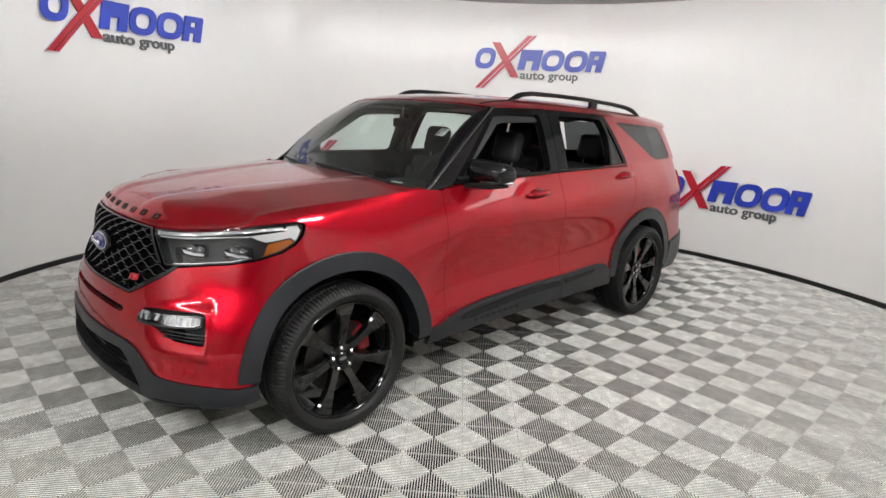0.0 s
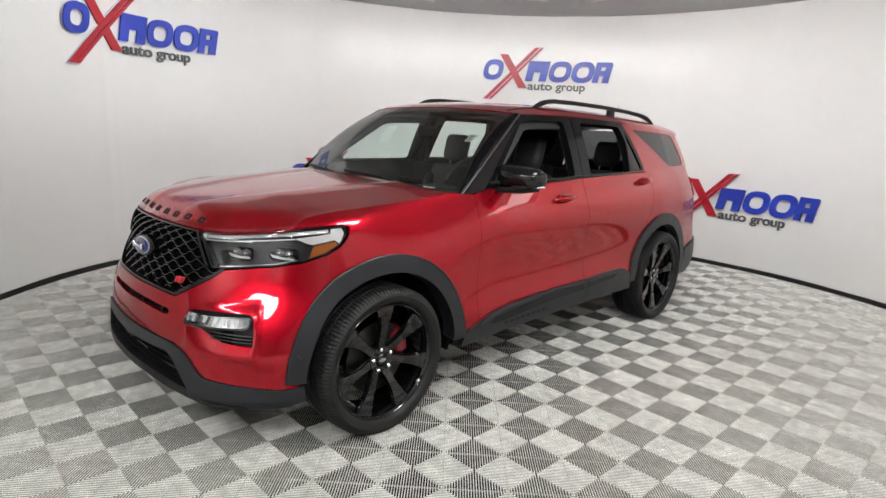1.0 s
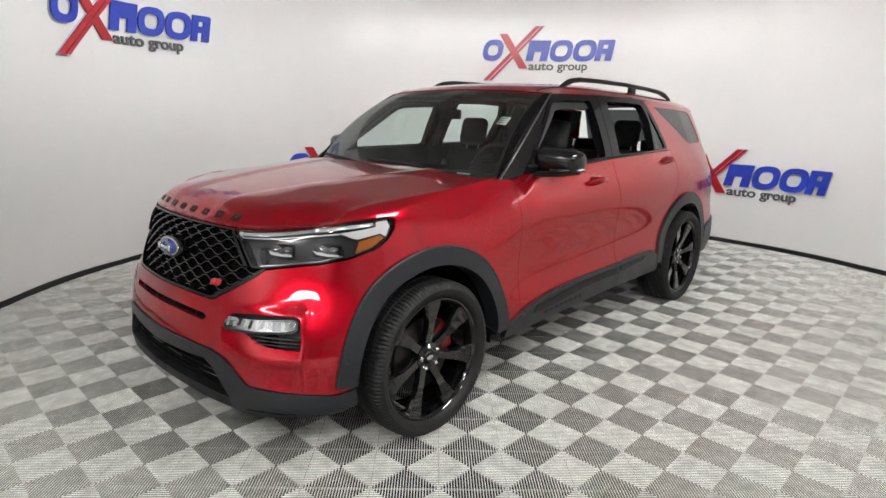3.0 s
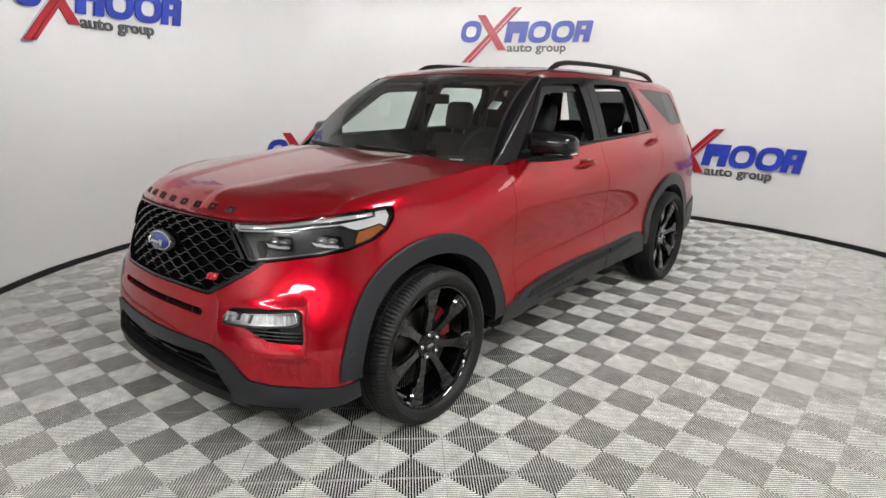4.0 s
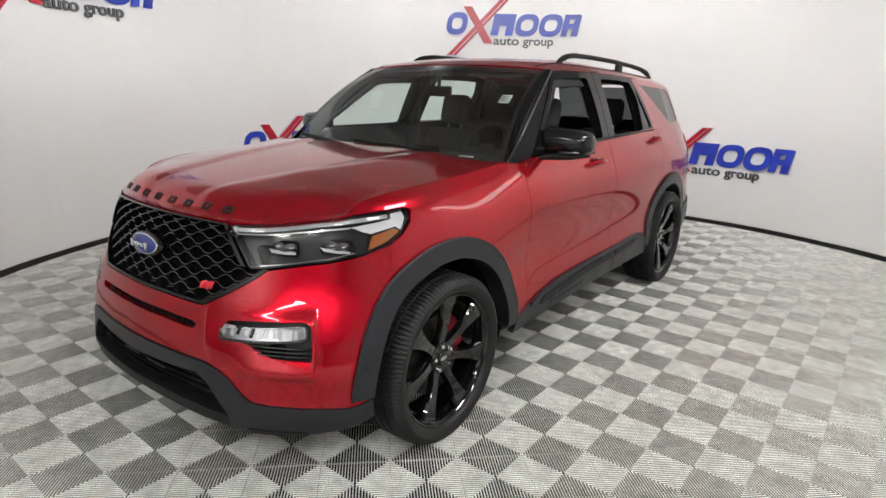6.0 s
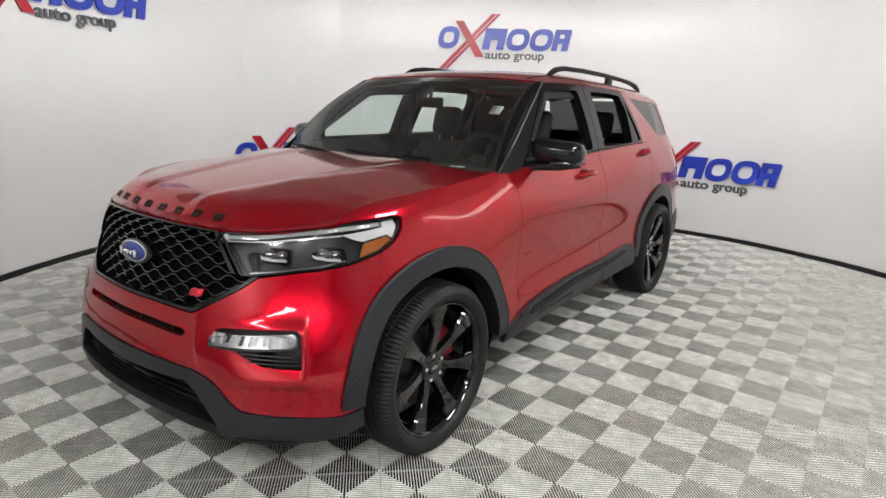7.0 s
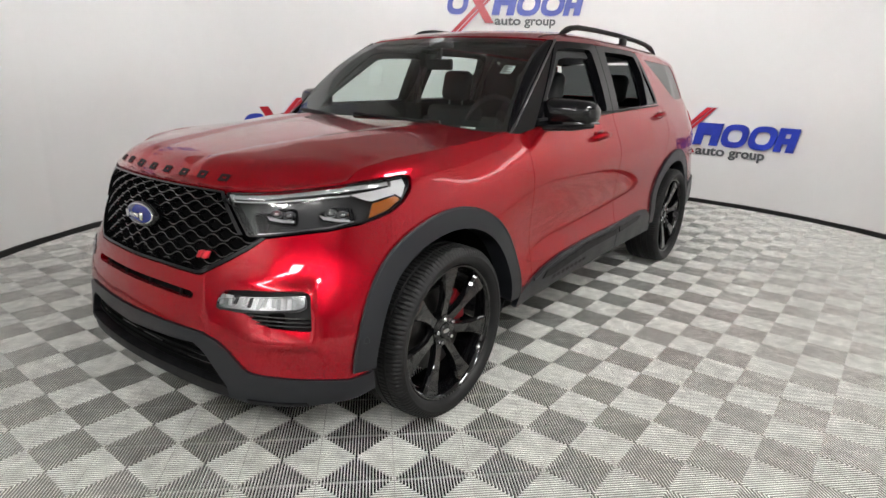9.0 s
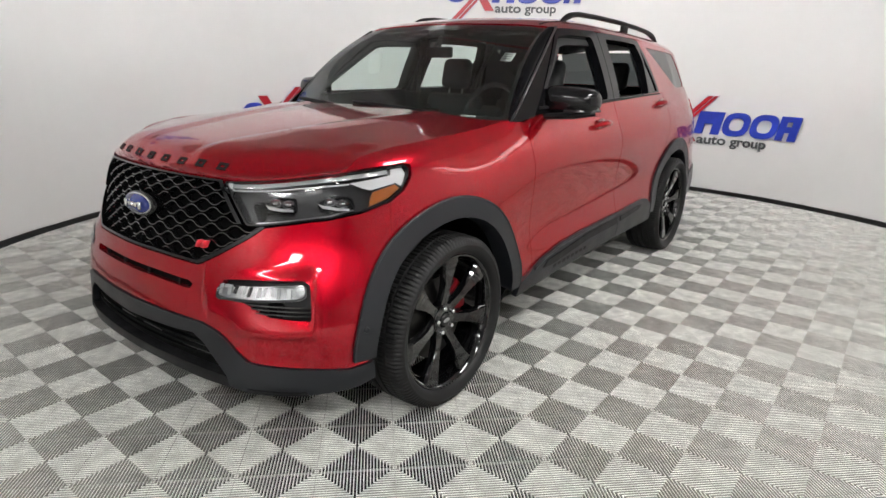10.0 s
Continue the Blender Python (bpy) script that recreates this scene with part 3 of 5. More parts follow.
def side_panels(sign):
    def f(pts):
        return pts if sign > 0 else mirror_s(pts)
    flip = False
    fmap = shell
    fender = [(1.391, 1.088), (1.36, 1.101), (1.251, 1.096), (1.122, 1.084)] + [(a + 0.005, b) for a, b in GAP_LINE] + [ (s_y(0.25), TOPV), (s_y(0.52), TOPV), (s_y(0.692), 1.200), (s_y(0.685), 1.0), (s_y(0.685), 0.43)]
    fender += arch(ARCH_Y, 0.53, 5, 136) + [(s_y(-0.303), 0.80), (1.275, 0.950), (1.340, 0.985), (1.382, 1.03), (1.394, 1.075)]
    panel("fender", [f(fender)], fmap, M_RED, car, step=(0.04, 0.04), flip=flip)
    y1 = 1.810
    door = [(s_y(0.690), 0.45), (s_y(0.690), 1.0), (s_y(0.697), 1.200), (s_y(0.80), 1.236), (s_y(1.25), 1.242), (s_y(y1), 1.245), (s_y(y1), 0.9), (s_y(1.826), 0.53), (s_y(1.3), 0.525), (s_y(1.0), 0.513), (s_y(0.80), 0.48)]
    panel("front_door", [f(door)], fmap, M_RED, car, step=(0.08, 0.04), flip=flip)
    rear_door = [(s_y(1.832), 0.53), (s_y(1.816), 0.9), (s_y(1.816), 1.245), (s_y(2.3), 1.25), (s_y(2.86), 1.25), (s_y(2.83), 1.1), (s_y(2.70), 0.86)]
    rear_door += arch(REAR, 0.53, 118, 172, 12) + [(s_y(2.40), 0.54), (s_y(2.1), 0.54)]
    panel("rear_door", [f(rear_door)], fmap, M_RED, car, step=(0.08, 0.04), flip=flip)
    quarter = [(s_y(2.866), 1.25), (s_y(3.4), 1.25), (s_y(3.80), 1.25), (s_y(3.98), 1.24), (s_y(4.02), 1.0), (s_y(4.03), 0.8), (s_y(3.90), 0.62)]
    quarter += [(a, b) for a, b in arch(REAR, 0.53, 20, 117, 24)] + [(s_y(2.706), 0.86), (s_y(2.836), 1.1)]
    panel("quarter_panel", [f(quarter)], fmap, M_RED, car, step=(0.06, 0.05), flip=flip)
    # grey arch mouldings
    for nm, cy, a0, a1, inner in (("front_arch_moulding", ARCH_Y, 1, 179, 0.458), ("rear_arch_moulding", REAR, -2, 176, 0.455)):
        o = arch(cy, 0.545, a0, a1, 36) + arch(cy, inner, a1, a0, 36)
        panel(nm, [f(o)], fmap, M_CLAD, car, step=(0.06, 0.06), flip=flip, offset=0.014, flange=0.09)
        bm = bmesh.new()
        tube(bm, [shell(sign * a, b) + normal_of(shell, sign * a, b) * 0.0105 for a, b in arch(cy, 0.542, a0, a1, 60)], 0.0065, 6, True)
        part("moulding_edge", bm, M_CLAD, car)
    # sill mouldings with a gloss strip
    front_sill = [(s_y(0.575), 0.40), (s_y(0.68), 0.45), (s_y(0.80), 0.486), (s_y(1.0), 0.517), (s_y(1.3), 0.529), (s_y(1.826), 0.534), (s_y(1.826), 0.368), (s_y(1.0), 0.355), (s_y(0.56), 0.33)]
    panel("front_sill_moulding", [f(front_sill)], fmap, M_CLAD, car, step=(0.10, 0.04), flip=flip, offset=0.012, flange=0.03)
    bm = bmesh.new()
    tube(bm, [shell(sign * s_y(y), v) + normal_of(shell, sign * s_y(y), v) * 0.008 for y, v in dense([(0.70, 0.448), (0.80, 0.478), (1.0, 0.508), (1.3, 0.520), (1.826, 0.525)], 0.06, False)], 0.013, 8, True, 1.0)
    part("sill_edge", bm, M_CLAD, car, "rounded upper edge of the sill")
    rear_sill = [(s_y(1.832), 0.534), (s_y(2.1), 0.545), (s_y(2.30), 0.550), (s_y(2.40), 0.535), (s_y(2.47), 0.49), (s_y(2.50), 0.43), (s_y(2.52), 0.36), (s_y(1.832), 0.368)]
    panel("rear_sill_moulding", [f(rear_sill)], fmap, M_CLAD, car, step=(0.10, 0.04), flip=flip, offset=0.012, flange=0.03)
    strip = [(s_y(0.80), 0.428), (s_y(0.84), 0.460), (s_y(1.36), 0.502), (s_y(1.80), 0.507), (s_y(1.80), 0.470), (s_y(1.36), 0.464), (s_y(0.90), 0.424)]
    panel("sill_strip", [f(strip)], fmap, M_BLACK, car, "black strip", step=(0.10, 0.04), flip=flip, offset=0.018, flange=0.01)
    strip = [(s_y(1.86), 0.508), (s_y(2.20), 0.522), (s_y(2.28), 0.516), (s_y(2.20), 0.492), (s_y(1.86), 0.474)]
    panel("sill_strip", [f(strip)], fmap, M_BLACK, car, "black strip", step=(0.10, 0.04), flip=flip, offset=0.018, flange=0.01)


side_panels(1)
side_panels(-1)
# worn marks of a product name on the front sill, plain bars
for sign in (1, -1):
    for k in range(8):
        y = 0.93 + 0.055 * k
        v = 0.392 + 0.03 * (y - 0.93)
        o = [(s_y(y), v), (s_y(y), v + 0.018), (s_y(y + 0.032), v + 0.019), (s_y(y + 0.032), v + 0.001)]
        panel("sill_mark", [o if sign > 0 else mirror_s(o)], shell, M_BLACK, car, step=(0.05, 0.05), flange=0.002, offset=0.0135)

# --- front bumper ---
bumper_half = [GRILLE[i] for i in (10, 9, 8, 7, 6, 5, 4)] + [HL[i] for i in (13, 12, 11, 10)]
bumper_half = [(a, b - 0.006) for a, b in bumper_half]
bumper_half += [(s_y(-0.3035), 0.80)] + arch(ARCH_Y, 0.532, 130, 179, 14) + BOTTOM
SLOT = [(0, 0.674), (s_x(0.2), 0.672), (s_x(0.36), 0.665), (s_x(0.383), 0.655), (s_x(0.376), 0.638), (s_x(0.35), 0.636), (s_x(0.2), 0.643), (0, 0.645)]
FOG = rounded([(s_x(v), z) for v, z in ((0.498, 0.656), (0.53, 0.692), (0.63, 0.700), (0.80, 0.703), (0.825, 0.690), (0.826, 0.566), (0.701, 0.578), (0.615, 0.621), (0.503, 0.624))], 0.012)


def across(half_pts):
    pts = [(a, b) for a, b in half_pts]
    left = [(-a, b) for a, b in pts[::-1] if a > 1e-6]
    return pts + left


def bumper_at(s, z):
    """The shell with the sloping ledge that is pressed in below the fog lamps."""
    p = shell(s, z)
    sa = abs(s)
    if sa > s_x(0.85) or z > 0.75:
        return p
    w = min(max((sa - s_x(0.585)) / (s_x(0.70) - s_x(0.585)), 0), 1) * min(max((s_x(0.828) - sa) / 0.010, 0), 1)
    u = min(max((z - 0.522) / 0.07, 0), 1) * min(max((0.655 - z) / 0.03, 0), 1)
    return p - normal_of(shell, s, z) * (0.017 * w * u) if w * u > 0 else p


panel("front_bumper", [across(bumper_half), across(SLOT), FOG, mirror_s(FOG)], bumper_at, M_RED, car, step=(0.013, 0.02), flange=0.03)
INLET = [(0, 0.460), (s_x(0.25), 0.471), (s_x(0.40), 0.478), (s_x(0.455), 0.449), (s_x(0.545), 0.338)]
low_half = [(a, b - 0.004) for a, b in BOTTOM[::-1]] + [(s_y(-0.44), 0.374), (s_y(-0.43), 0.300), (s_y(-0.50), 0.280), (s_x(0.80), 0.276), (s_x(0.62), 0.285), (s_x(0.56), 0.297)] + INLET[::-1]
LIP = [(0, 0.352), (s_x(0.25), 0.352), (s_x(0.41), 0.345), (s_x(0.535), 0.333), (s_x(0.56), 0.303), (s_x(0.62), 0.287), (s_x(0.80), 0.277), (s_x(0.80), 0.266), (s_x(0.62), 0.271), (s_x(0.5), 0.292), (s_x(0.25), 0.312), (0, 0.316)]
panel("front_lip", [across(LIP)], shell, M_BLACK, car, "black chin lip", step=(0.06, 0.04), flange=0.05, offset=0.002)
panel("lower_bumper", [across(low_half)], shell, M_CLAD, car, "textured grey lower bumper", step=(0.05, 0.04), flange=0.03, offset=0.008)


SKIRT = [(s_x(0.62), 0.300), (s_x(0.80), 0.292), (s_x(0.81), 0.277), (s_x(0.62), 0.286)]
for pts in (SKIRT, mirror_s(SKIRT)):
    panel("bumper_skirt", [pts], shell, M_BLACK, car, "black lower edge", step=(0.05, 0.04), flange=0.02, offset=0.0125)


def recessed(name, pts, depth, mat, label=""):
    return panel(name, [pts], shell, mat, car, label, step=(0.06, 0.06), flange=0.0, offset=-depth)


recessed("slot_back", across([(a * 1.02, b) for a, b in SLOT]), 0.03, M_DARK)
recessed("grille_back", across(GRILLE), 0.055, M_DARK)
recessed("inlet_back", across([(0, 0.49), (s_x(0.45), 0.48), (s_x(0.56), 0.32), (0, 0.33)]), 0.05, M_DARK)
for sign in (1, -1):
    for z0, z1, v0, v1 in ((0.445, 0.440, 0.24, 0.42), (0.424, 0.416, 0.24, 0.44), (0.402, 0.392, 0.24, 0.46), (0.450, 0.446, 0.02, 0.16), (0.418, 0.414, 0.02, 0.16)):
        bm = bmesh.new()
        tube(bm, [shell(sign * s_x(v0 + (v1 - v0) * t), z0 + (z1 - z0) * t) - normal_of(shell, sign * s_x(v0 + (v1 - v0) * t), z0) * 0.03 for t in np.linspace(0, 1, 6)], 0.006, 6, True, 0.6)
        part("inlet_rib", bm, M_RIB, car)
    # round cap low on the bumper
    ring = [(sign * (s_x(0.748) + 0.013 * math.cos(t)), 0.437 + 0.013 * math.sin(t)) for t in np.linspace(0, 2 * math.pi, 17)[:-1]]
    panel("sensor_cap", [ring], shell, M_RED, car, step=(0.05, 0.05), flange=0.004, offset=0.0022)

# --- greenhouse ---
def belt_x(y):
    return float(np.interp(y, [0.6, 1.6, 1.9, 2.77, 3.4, 3.8, 4.1], [0.885, 0.880, 0.868, 0.835, 0.788, 0.735, 0.66]))


def glass_side(sign):
    def f(y, z):
        t = (z - 1.25) / 0.38
        return Vector((sign * (belt_x(y) - 0.165 * t + 0.018 * t * (1 - t) * 4 * 0.5), y, z))
    return f


def roof_edge(y):
    ze = float(np.interp(y, [1.0, 1.25, 1.8, 2.6, 3.2, 3.66, 4.0, 4.2], [1.628, 1.648, 1.664, 1.652, 1.630, 1.602, 1.575, 1.56]))
    return belt_x(y) - 0.165 * (ze - 1.25) / 0.38, ze


def roof_at(x, y):
    ys = [y - 0.12, y - 0.06, y, y + 0.06, y + 0.12]
    xe = sum(roof_edge(q)[0] for q in ys) / 5
    ze = sum(roof_edge(q)[1] for q in ys) / 5
    u = min(abs(x) / xe, 1.15)
    nose = 1.135 + 0.085 * (x / 0.65) ** 2        # line of the roof's front edge
    drop = 0.044 * math.exp(-max(y - nose, 0) / 0.16)
    return Vector((x, y, ze + 0.028 * (1 - u ** 2) + (0.058 - drop) * (1 - u ** 12)))


roof_l = [(roof_edge(y)[0] - 0.002, y) for y in np.linspace(1.27, 3.95, 20)]
roof_half = [(0, 1.137), (0.25, 1.149), (0.45, 1.178), (0.62, 1.216), (0.66, 1.24)] + roof_l + [(0.45, 4.08), (0.2, 4.12), (0, 4.12)]
roof_loop = roof_half + [(-x, y) for x, y in roof_half[::-1] if x > 0]
panel("roof", [roof_loop], roof_at, M_RED, car, step=(0.03, 0.08), flange=0.02)
lin = [(x * 0.97, y) for x, y in roof_loop]
panel("headliner", [lin], roof_at, M_LINER, car, "grey fabric headliner", step=(0.12, 0.15), flange=0.0, offset=-0.035)


def screen_at(a, b):
    base = Vector((0.812 * a, 0.50 + 0.125 * a * a, 1.172 - 0.006 * a * a))
    top = roof_at(0.668 * a, 1.133 + 0.095 * a * a) - Vector((0, 0, 0.005))
    p = base.lerp(top, b)
    return p + Vector((0, -0.62, 0.60)) * (0.068 * 4 * b * (1 - b))


scr = dense([(-1, 0.0), (1, 0.0), (1, 1), (-1, 1)], 0.1)
frit_in = rounded([(-0.972, 0.06), (0.972, 0.06), (0.978, 0.95), (-0.978, 0.95)], 0.04)
glass_ob = panel("windscreen", [scr], screen_at, M_GLASS, car, "large raked clear windscreen", step=(0.1, 0.1), flange=0.0, flip=False)
glass_ob.visible_shadow = False
panel("windscreen_border", [scr, frit_in], screen_at, M_BLACK, car, "black border band", step=(0.1, 0.1), flange=0.0, offset=-0.006)


def pillar_map(sign):
    def f(b, c):
        p = screen_at(1.0, b)
        q = Vector((0.842, 0.612, 1.172)).lerp(glass_side(1)(1.272, 1.652), b)
        if c <= 1:
            r = p.lerp(q, c) + Vector((0.6, -0.5, 0.4)) * (0.016 * 4 * c * (1 - c))
        else:
            r = q.lerp(glass_side(1)(0.77 + 0.505 * b, 1.218 + 0.434 * b), c - 1)
        return Vector((sign * r.x, r.y, r.z))
    return f


for sign in (1, -1):
    g = glass_side(sign)
    flip = sign < 0
    panel("windscreen_pillar", [[(-0.01, 0.0), (1.0, 0.0), (1.0, 1.0), (-0.01, 1.0)]], pillar_map(sign), M_FRAME, car, "black pillar", step=(0.1, 0.1), flange=0.02, flip=sign > 0)
    panel("pillar_side", [[(-0.01, 1.0), (1.0, 1.0), (1.0, 2.0), (-0.01, 2.0)]], pillar_map(sign), M_PIANO, car, "polished black pillar cover", step=(0.1, 0.1), flange=0.02, flip=sign > 0)
    f = pillar_map(sign)
    # added metal tube that imitates the wall's reflection along the pillar's edge
    bm = bmesh.new()
    tube(bm, [f(b, 1.0) + Vector((sign * 0.003, -0.004, 0.004)) for b in np.linspace(0.0, 1.0, 14)], 0.009, 8, True)
    part("pillar_highlight", bm, M_STRIP, car, "thin metal strip standing in for the highlight along the pillar")
    # lining of the pillar inside the glass
    panel("pillar_lining", [[(0.0, 0.0), (1.0, 0.0), (1.0, 1.0), (0.0, 1.0)]], lambda b, c: screen_at(sign * 0.975, b) + Vector((-sign * 0.02 * c, 0.15 * c, 0.02 * c - 0.012)), M_LINER, car, "grey pillar lining", step=(0.1, 0.25), flange=0.0)
    # black frames round the door windows
    front_o = [(0.76, 1.215), (1.262, 1.648), (1.40, 1.656), (1.80, 1.662), (1.845, 1.655), (1.808, 1.245)]
    front_h = rounded([(0.832, 1.243), (1.252, 1.606), (1.40, 1.620), (1.735, 1.622), (1.715, 1.262)], 0.035)
    panel("front_window_frame", [front_o, front_h], g, M_FRAME, car, "gloss black window surround", step=(0.1, 0.1), flange=0.05, flip=flip, offset=0.004)
    rear_o = [(1.815, 1.245), (1.852, 1.655), (2.0, 1.660), (2.52, 1.650), (2.63, 1.640), (2.70, 1.54), (2.81, 1.31), (2.815, 1.27), (2.79, 1.258)]
    rear_h = rounded([(1.925, 1.268), (1.965, 1.622), (2.30, 1.622), (2.555, 1.612), (2.60, 1.50), (2.545, 1.276)], 0.025)
    quarter_h = rounded([(2.578, 1.280), (2.628, 1.50), (2.625, 1.59), (2.755, 1.325), (2.765, 1.290)], 0.015)
    panel("rear_window_frame", [rear_o, rear_h, quarter_h], g, M_FRAME, car, "gloss black window surround", step=(0.1, 0.1), flange=0.05, flip=flip, offset=0.004)
    panel("door_glass", [quarter_h], g, M_PRIV, car, "small fixed dark pane", step=(0.1, 0.1), flange=0.0, flip=flip, offset=-0.004)
    # red pillar behind the rear door, and the last side window
    qwin = rounded([(2.80, 1.602), (3.64, 1.578), (3.70, 1.55), (3.80, 1.325), (3.77, 1.305), (3.50, 1.298), (3.40, 1.305), (3.30, 1.345)], 0.02)
    pil = [(2.640, 1.646), (2.710, 1.54), (2.822, 1.31), (2.83, 1.245), (3.30, 1.250), (3.84, 1.262), (3.97, 1.30), (3.90, 1.45), (3.84, 1.578), (3.66, 1.604), (3.2, 1.632), (2.75, 1.648)]
    panel("rear_pillar", [pil, qwin], g, M_RED, car, step=(0.08, 0.06), flange=0.03, flip=flip)
    panel("quarter_glass", [qwin], g, M_PRIV, car, "dark rear side window", step=(0.1, 0.1), flange=0.0, flip=flip, offset=-0.003)
    # thin bright belt trim
    bm = bmesh.new()
    tube(bm, [g(y, 1.247 + 0.010 * (y - 0.8)) + Vector((sign * 0.006, 0, 0)) for y in np.linspace(0.80, 2.80, 16)], 0.008, 6)
    part("belt_trim", bm, M_BLACK, car)
    # inner faces of the doors and pillars
    inn = [(0.75, 0.55), (0.75, 1.210), (1.0, 1.240), (1.8, 1.258), (2.7, 1.27), (3.85, 1.29), (3.85, 0.55)]

    def inner(y, z, sign=sign):
        return Vector((sign * (belt_x(y) - 0.050 - 0.02 * (1.25 - z)), y, z))
    panel("door_lining", [inn], inner, M_TRIM, car, "black door lining", step=(0.2, 0.2), flange=0.0, flip=flip)
    bm = bmesh.new()
    ridge = [(0.59, 1.555), (0.59, 1.60), (0.589, 1.65), (0.588, 1.70), (0.586, 1.80), (0.583, 2.1), (0.576, 2.5), (0.566, 2.9), (0.558, 3.15), (0.554, 3.27), (0.552, 3.35), (0.551, 3.42)]
    lift = [0.0, 0.011, 0.025, 0.036, 0.045, 0.051, 0.052, 0.051, 0.046, 0.034, 0.016, 0.0]
    pts = [roof_at(sign * x, y) + Vector((0, 0, h)) for (x, y), h in zip(ridge, lift)]
    tube(bm, pts, [0.008, 0.018, 0.023, 0.021, 0.020, 0.019, 0.019, 0.019, 0.020, 0.023, 0.018, 0.008], 10, True, 0.82)
    rail_ob = part("roof_rail", bm, M_BLACK, car, "raised black roof rail")
    for y in (2.62,):
        bm = bmesh.new()
        p = roof_at(sign * float(np.interp(y, [q[1] for q in ridge], [q[0] for q in ridge])), y)
        box(bm, p.x - 0.014, p.x + 0.014, p.y - 0.05, p.y + 0.05, p.z - 0.01, p.z + 0.045, 0.008)
        part("rail_foot", bm, M_BLACK, rail_ob)
    bm = bmesh.new()
    tube(bm, [roof_at(sign * 0.615, y) + Vector((0, 0, 0.001)) for y in np.linspace(1.25, 1.56, 8)], 0.006, 6, True, 0.5)
    part("roof_seam", bm, M_BLACK, car)
    # inside of the pillars
    panel("pillar_lining", [[(0.755, 1.222), (1.262, 1.645), (1.60, 1.655), (1.95, 1.655), (1.95, 1.588), (1.60, 1.588), (1.37, 1.580), (1.30, 1.566), (0.86, 1.240)]], g, M_LINER if sign < 0 else M_TRIM, car, "lining of the front pillar", step=(0.1, 0.1), flange=0.02, flip=flip, offset=-0.030)
    for y0, y1 in ((1.74, 1.93), (2.60, 2.75)):
        bm = bmesh.new()
        p, q = g((y0 + y1) / 2, 1.25), g((y0 + y1) / 2, 1.62)
        tube(bm, [p + Vector((-sign * 0.06, 0, -0.2)), p + Vector((-sign * 0.055, 0, 0)), q + Vector((-sign * 0.05, 0, 0))], (y1 - y0) / 2, 8, True, 0.35)
        part("pillar_lining", bm, M_TRIM, car)
    panel("rear_pillar_lining", [[(min(a, 3.86), b - 0.012) for a, b in pil if a < 3.95], [(min(a, 3.70), b) for a, b in qwin if a < 3.78]], g, M_TRIM, car, "dark inner lining", step=(0.15, 0.15), flange=0.0, flip=flip, offset=-0.032)
    # mirror
    bm = bmesh.new()
    box(bm, 0.845, 1.120, 0.885, 1.035, 1.205, 1.360, 0.058, 5)
    for v in bm.verts:
        t = (v.co.x - 0.845) / 0.275
        v.co.z += -0.02 * t if v.co.z > 1.285 else 0.012 * t
        v.co.y += 0.045 * t * t
    if sign < 0:
        bmesh.ops.scale(bm, vec=(-1, 1, 1), verts=bm.verts[:])
    mirror = part("door_mirror", bm, M_GLOSS, car, "gloss black door mirror", 50)
    bm = bmesh.new()
    tube(bm, [(sign * 0.82, 0.885, 1.200), (sign * 0.90, 0.90, 1.203), (sign * 1.01, 0.94, 1.212), (sign * 1.10, 1.00, 1.222)], [0.030, 0.030, 0.036, 0.022], 10, True, 0.55)
    part("mirror_arm", bm, M_BLACK, mirror)
    bm = bmesh.new()
    tube(bm, [(sign * (0.975 + 0.148 * t), 0.888 + 0.125 * t * t, 1.232 + 0.004 * t) for t in np.linspace(0.05, 1, 8)], 0.007, 6)
    part("indicator_strip", bm, M_LAMPGREY, mirror)
    # black triangle at the mirror's foot
    panel("mirror_triangle", [[(0.82, 1.236), (0.965, 1.25), (1.03, 1.34), (0.955, 1.355)]], g, M_BLACK, car, step=(0.1, 0.1), flange=0.0, flip=flip, offset=-0.006)
    # handles
    for yc, zc in ((1.535, 1.115), (2.695, 1.178)):
        p = shell(sign * s_y(yc), zc)
        n = normal_of(shell, sign * s_y(yc), zc)
        bm = bmesh.new()
        tube(bm, [p + n * (0.006 + 0.034 * math.sin(math.pi * t) ** 0.5) + Vector((0, -0.115 + 0.23 * t, 0.002)) for t in np.linspace(0, 1, 13)], [0.010 + 0.010 * math.sin(math.pi * t) for t in np.linspace(0, 1, 13)], 10, True, 1.0)
        h = part("door_handle", bm, M_RED, car, "body-coloured door handle")
        bm = bmesh.new()
        r = bmesh.ops.create_uvsphere(bm, u_segments=20, v_segments=10, radius=1)
        for v in bm.verts:
            c = v.co
            v.co = p + Vector((0, c.y * 0.075, c.z * 0.042 + 0.004)) + n * (c.x * 0.006 * (1 if sign > 0 else -1) - 0.001)
        part("handle_cup", bm, material("red_recess", (0.30, 0.006, 0.010), rough=0.2, metal=0.5, coat=1.0) if "red_recess" not in bpy.data.materials else bpy.data.materials["red_recess"], h)

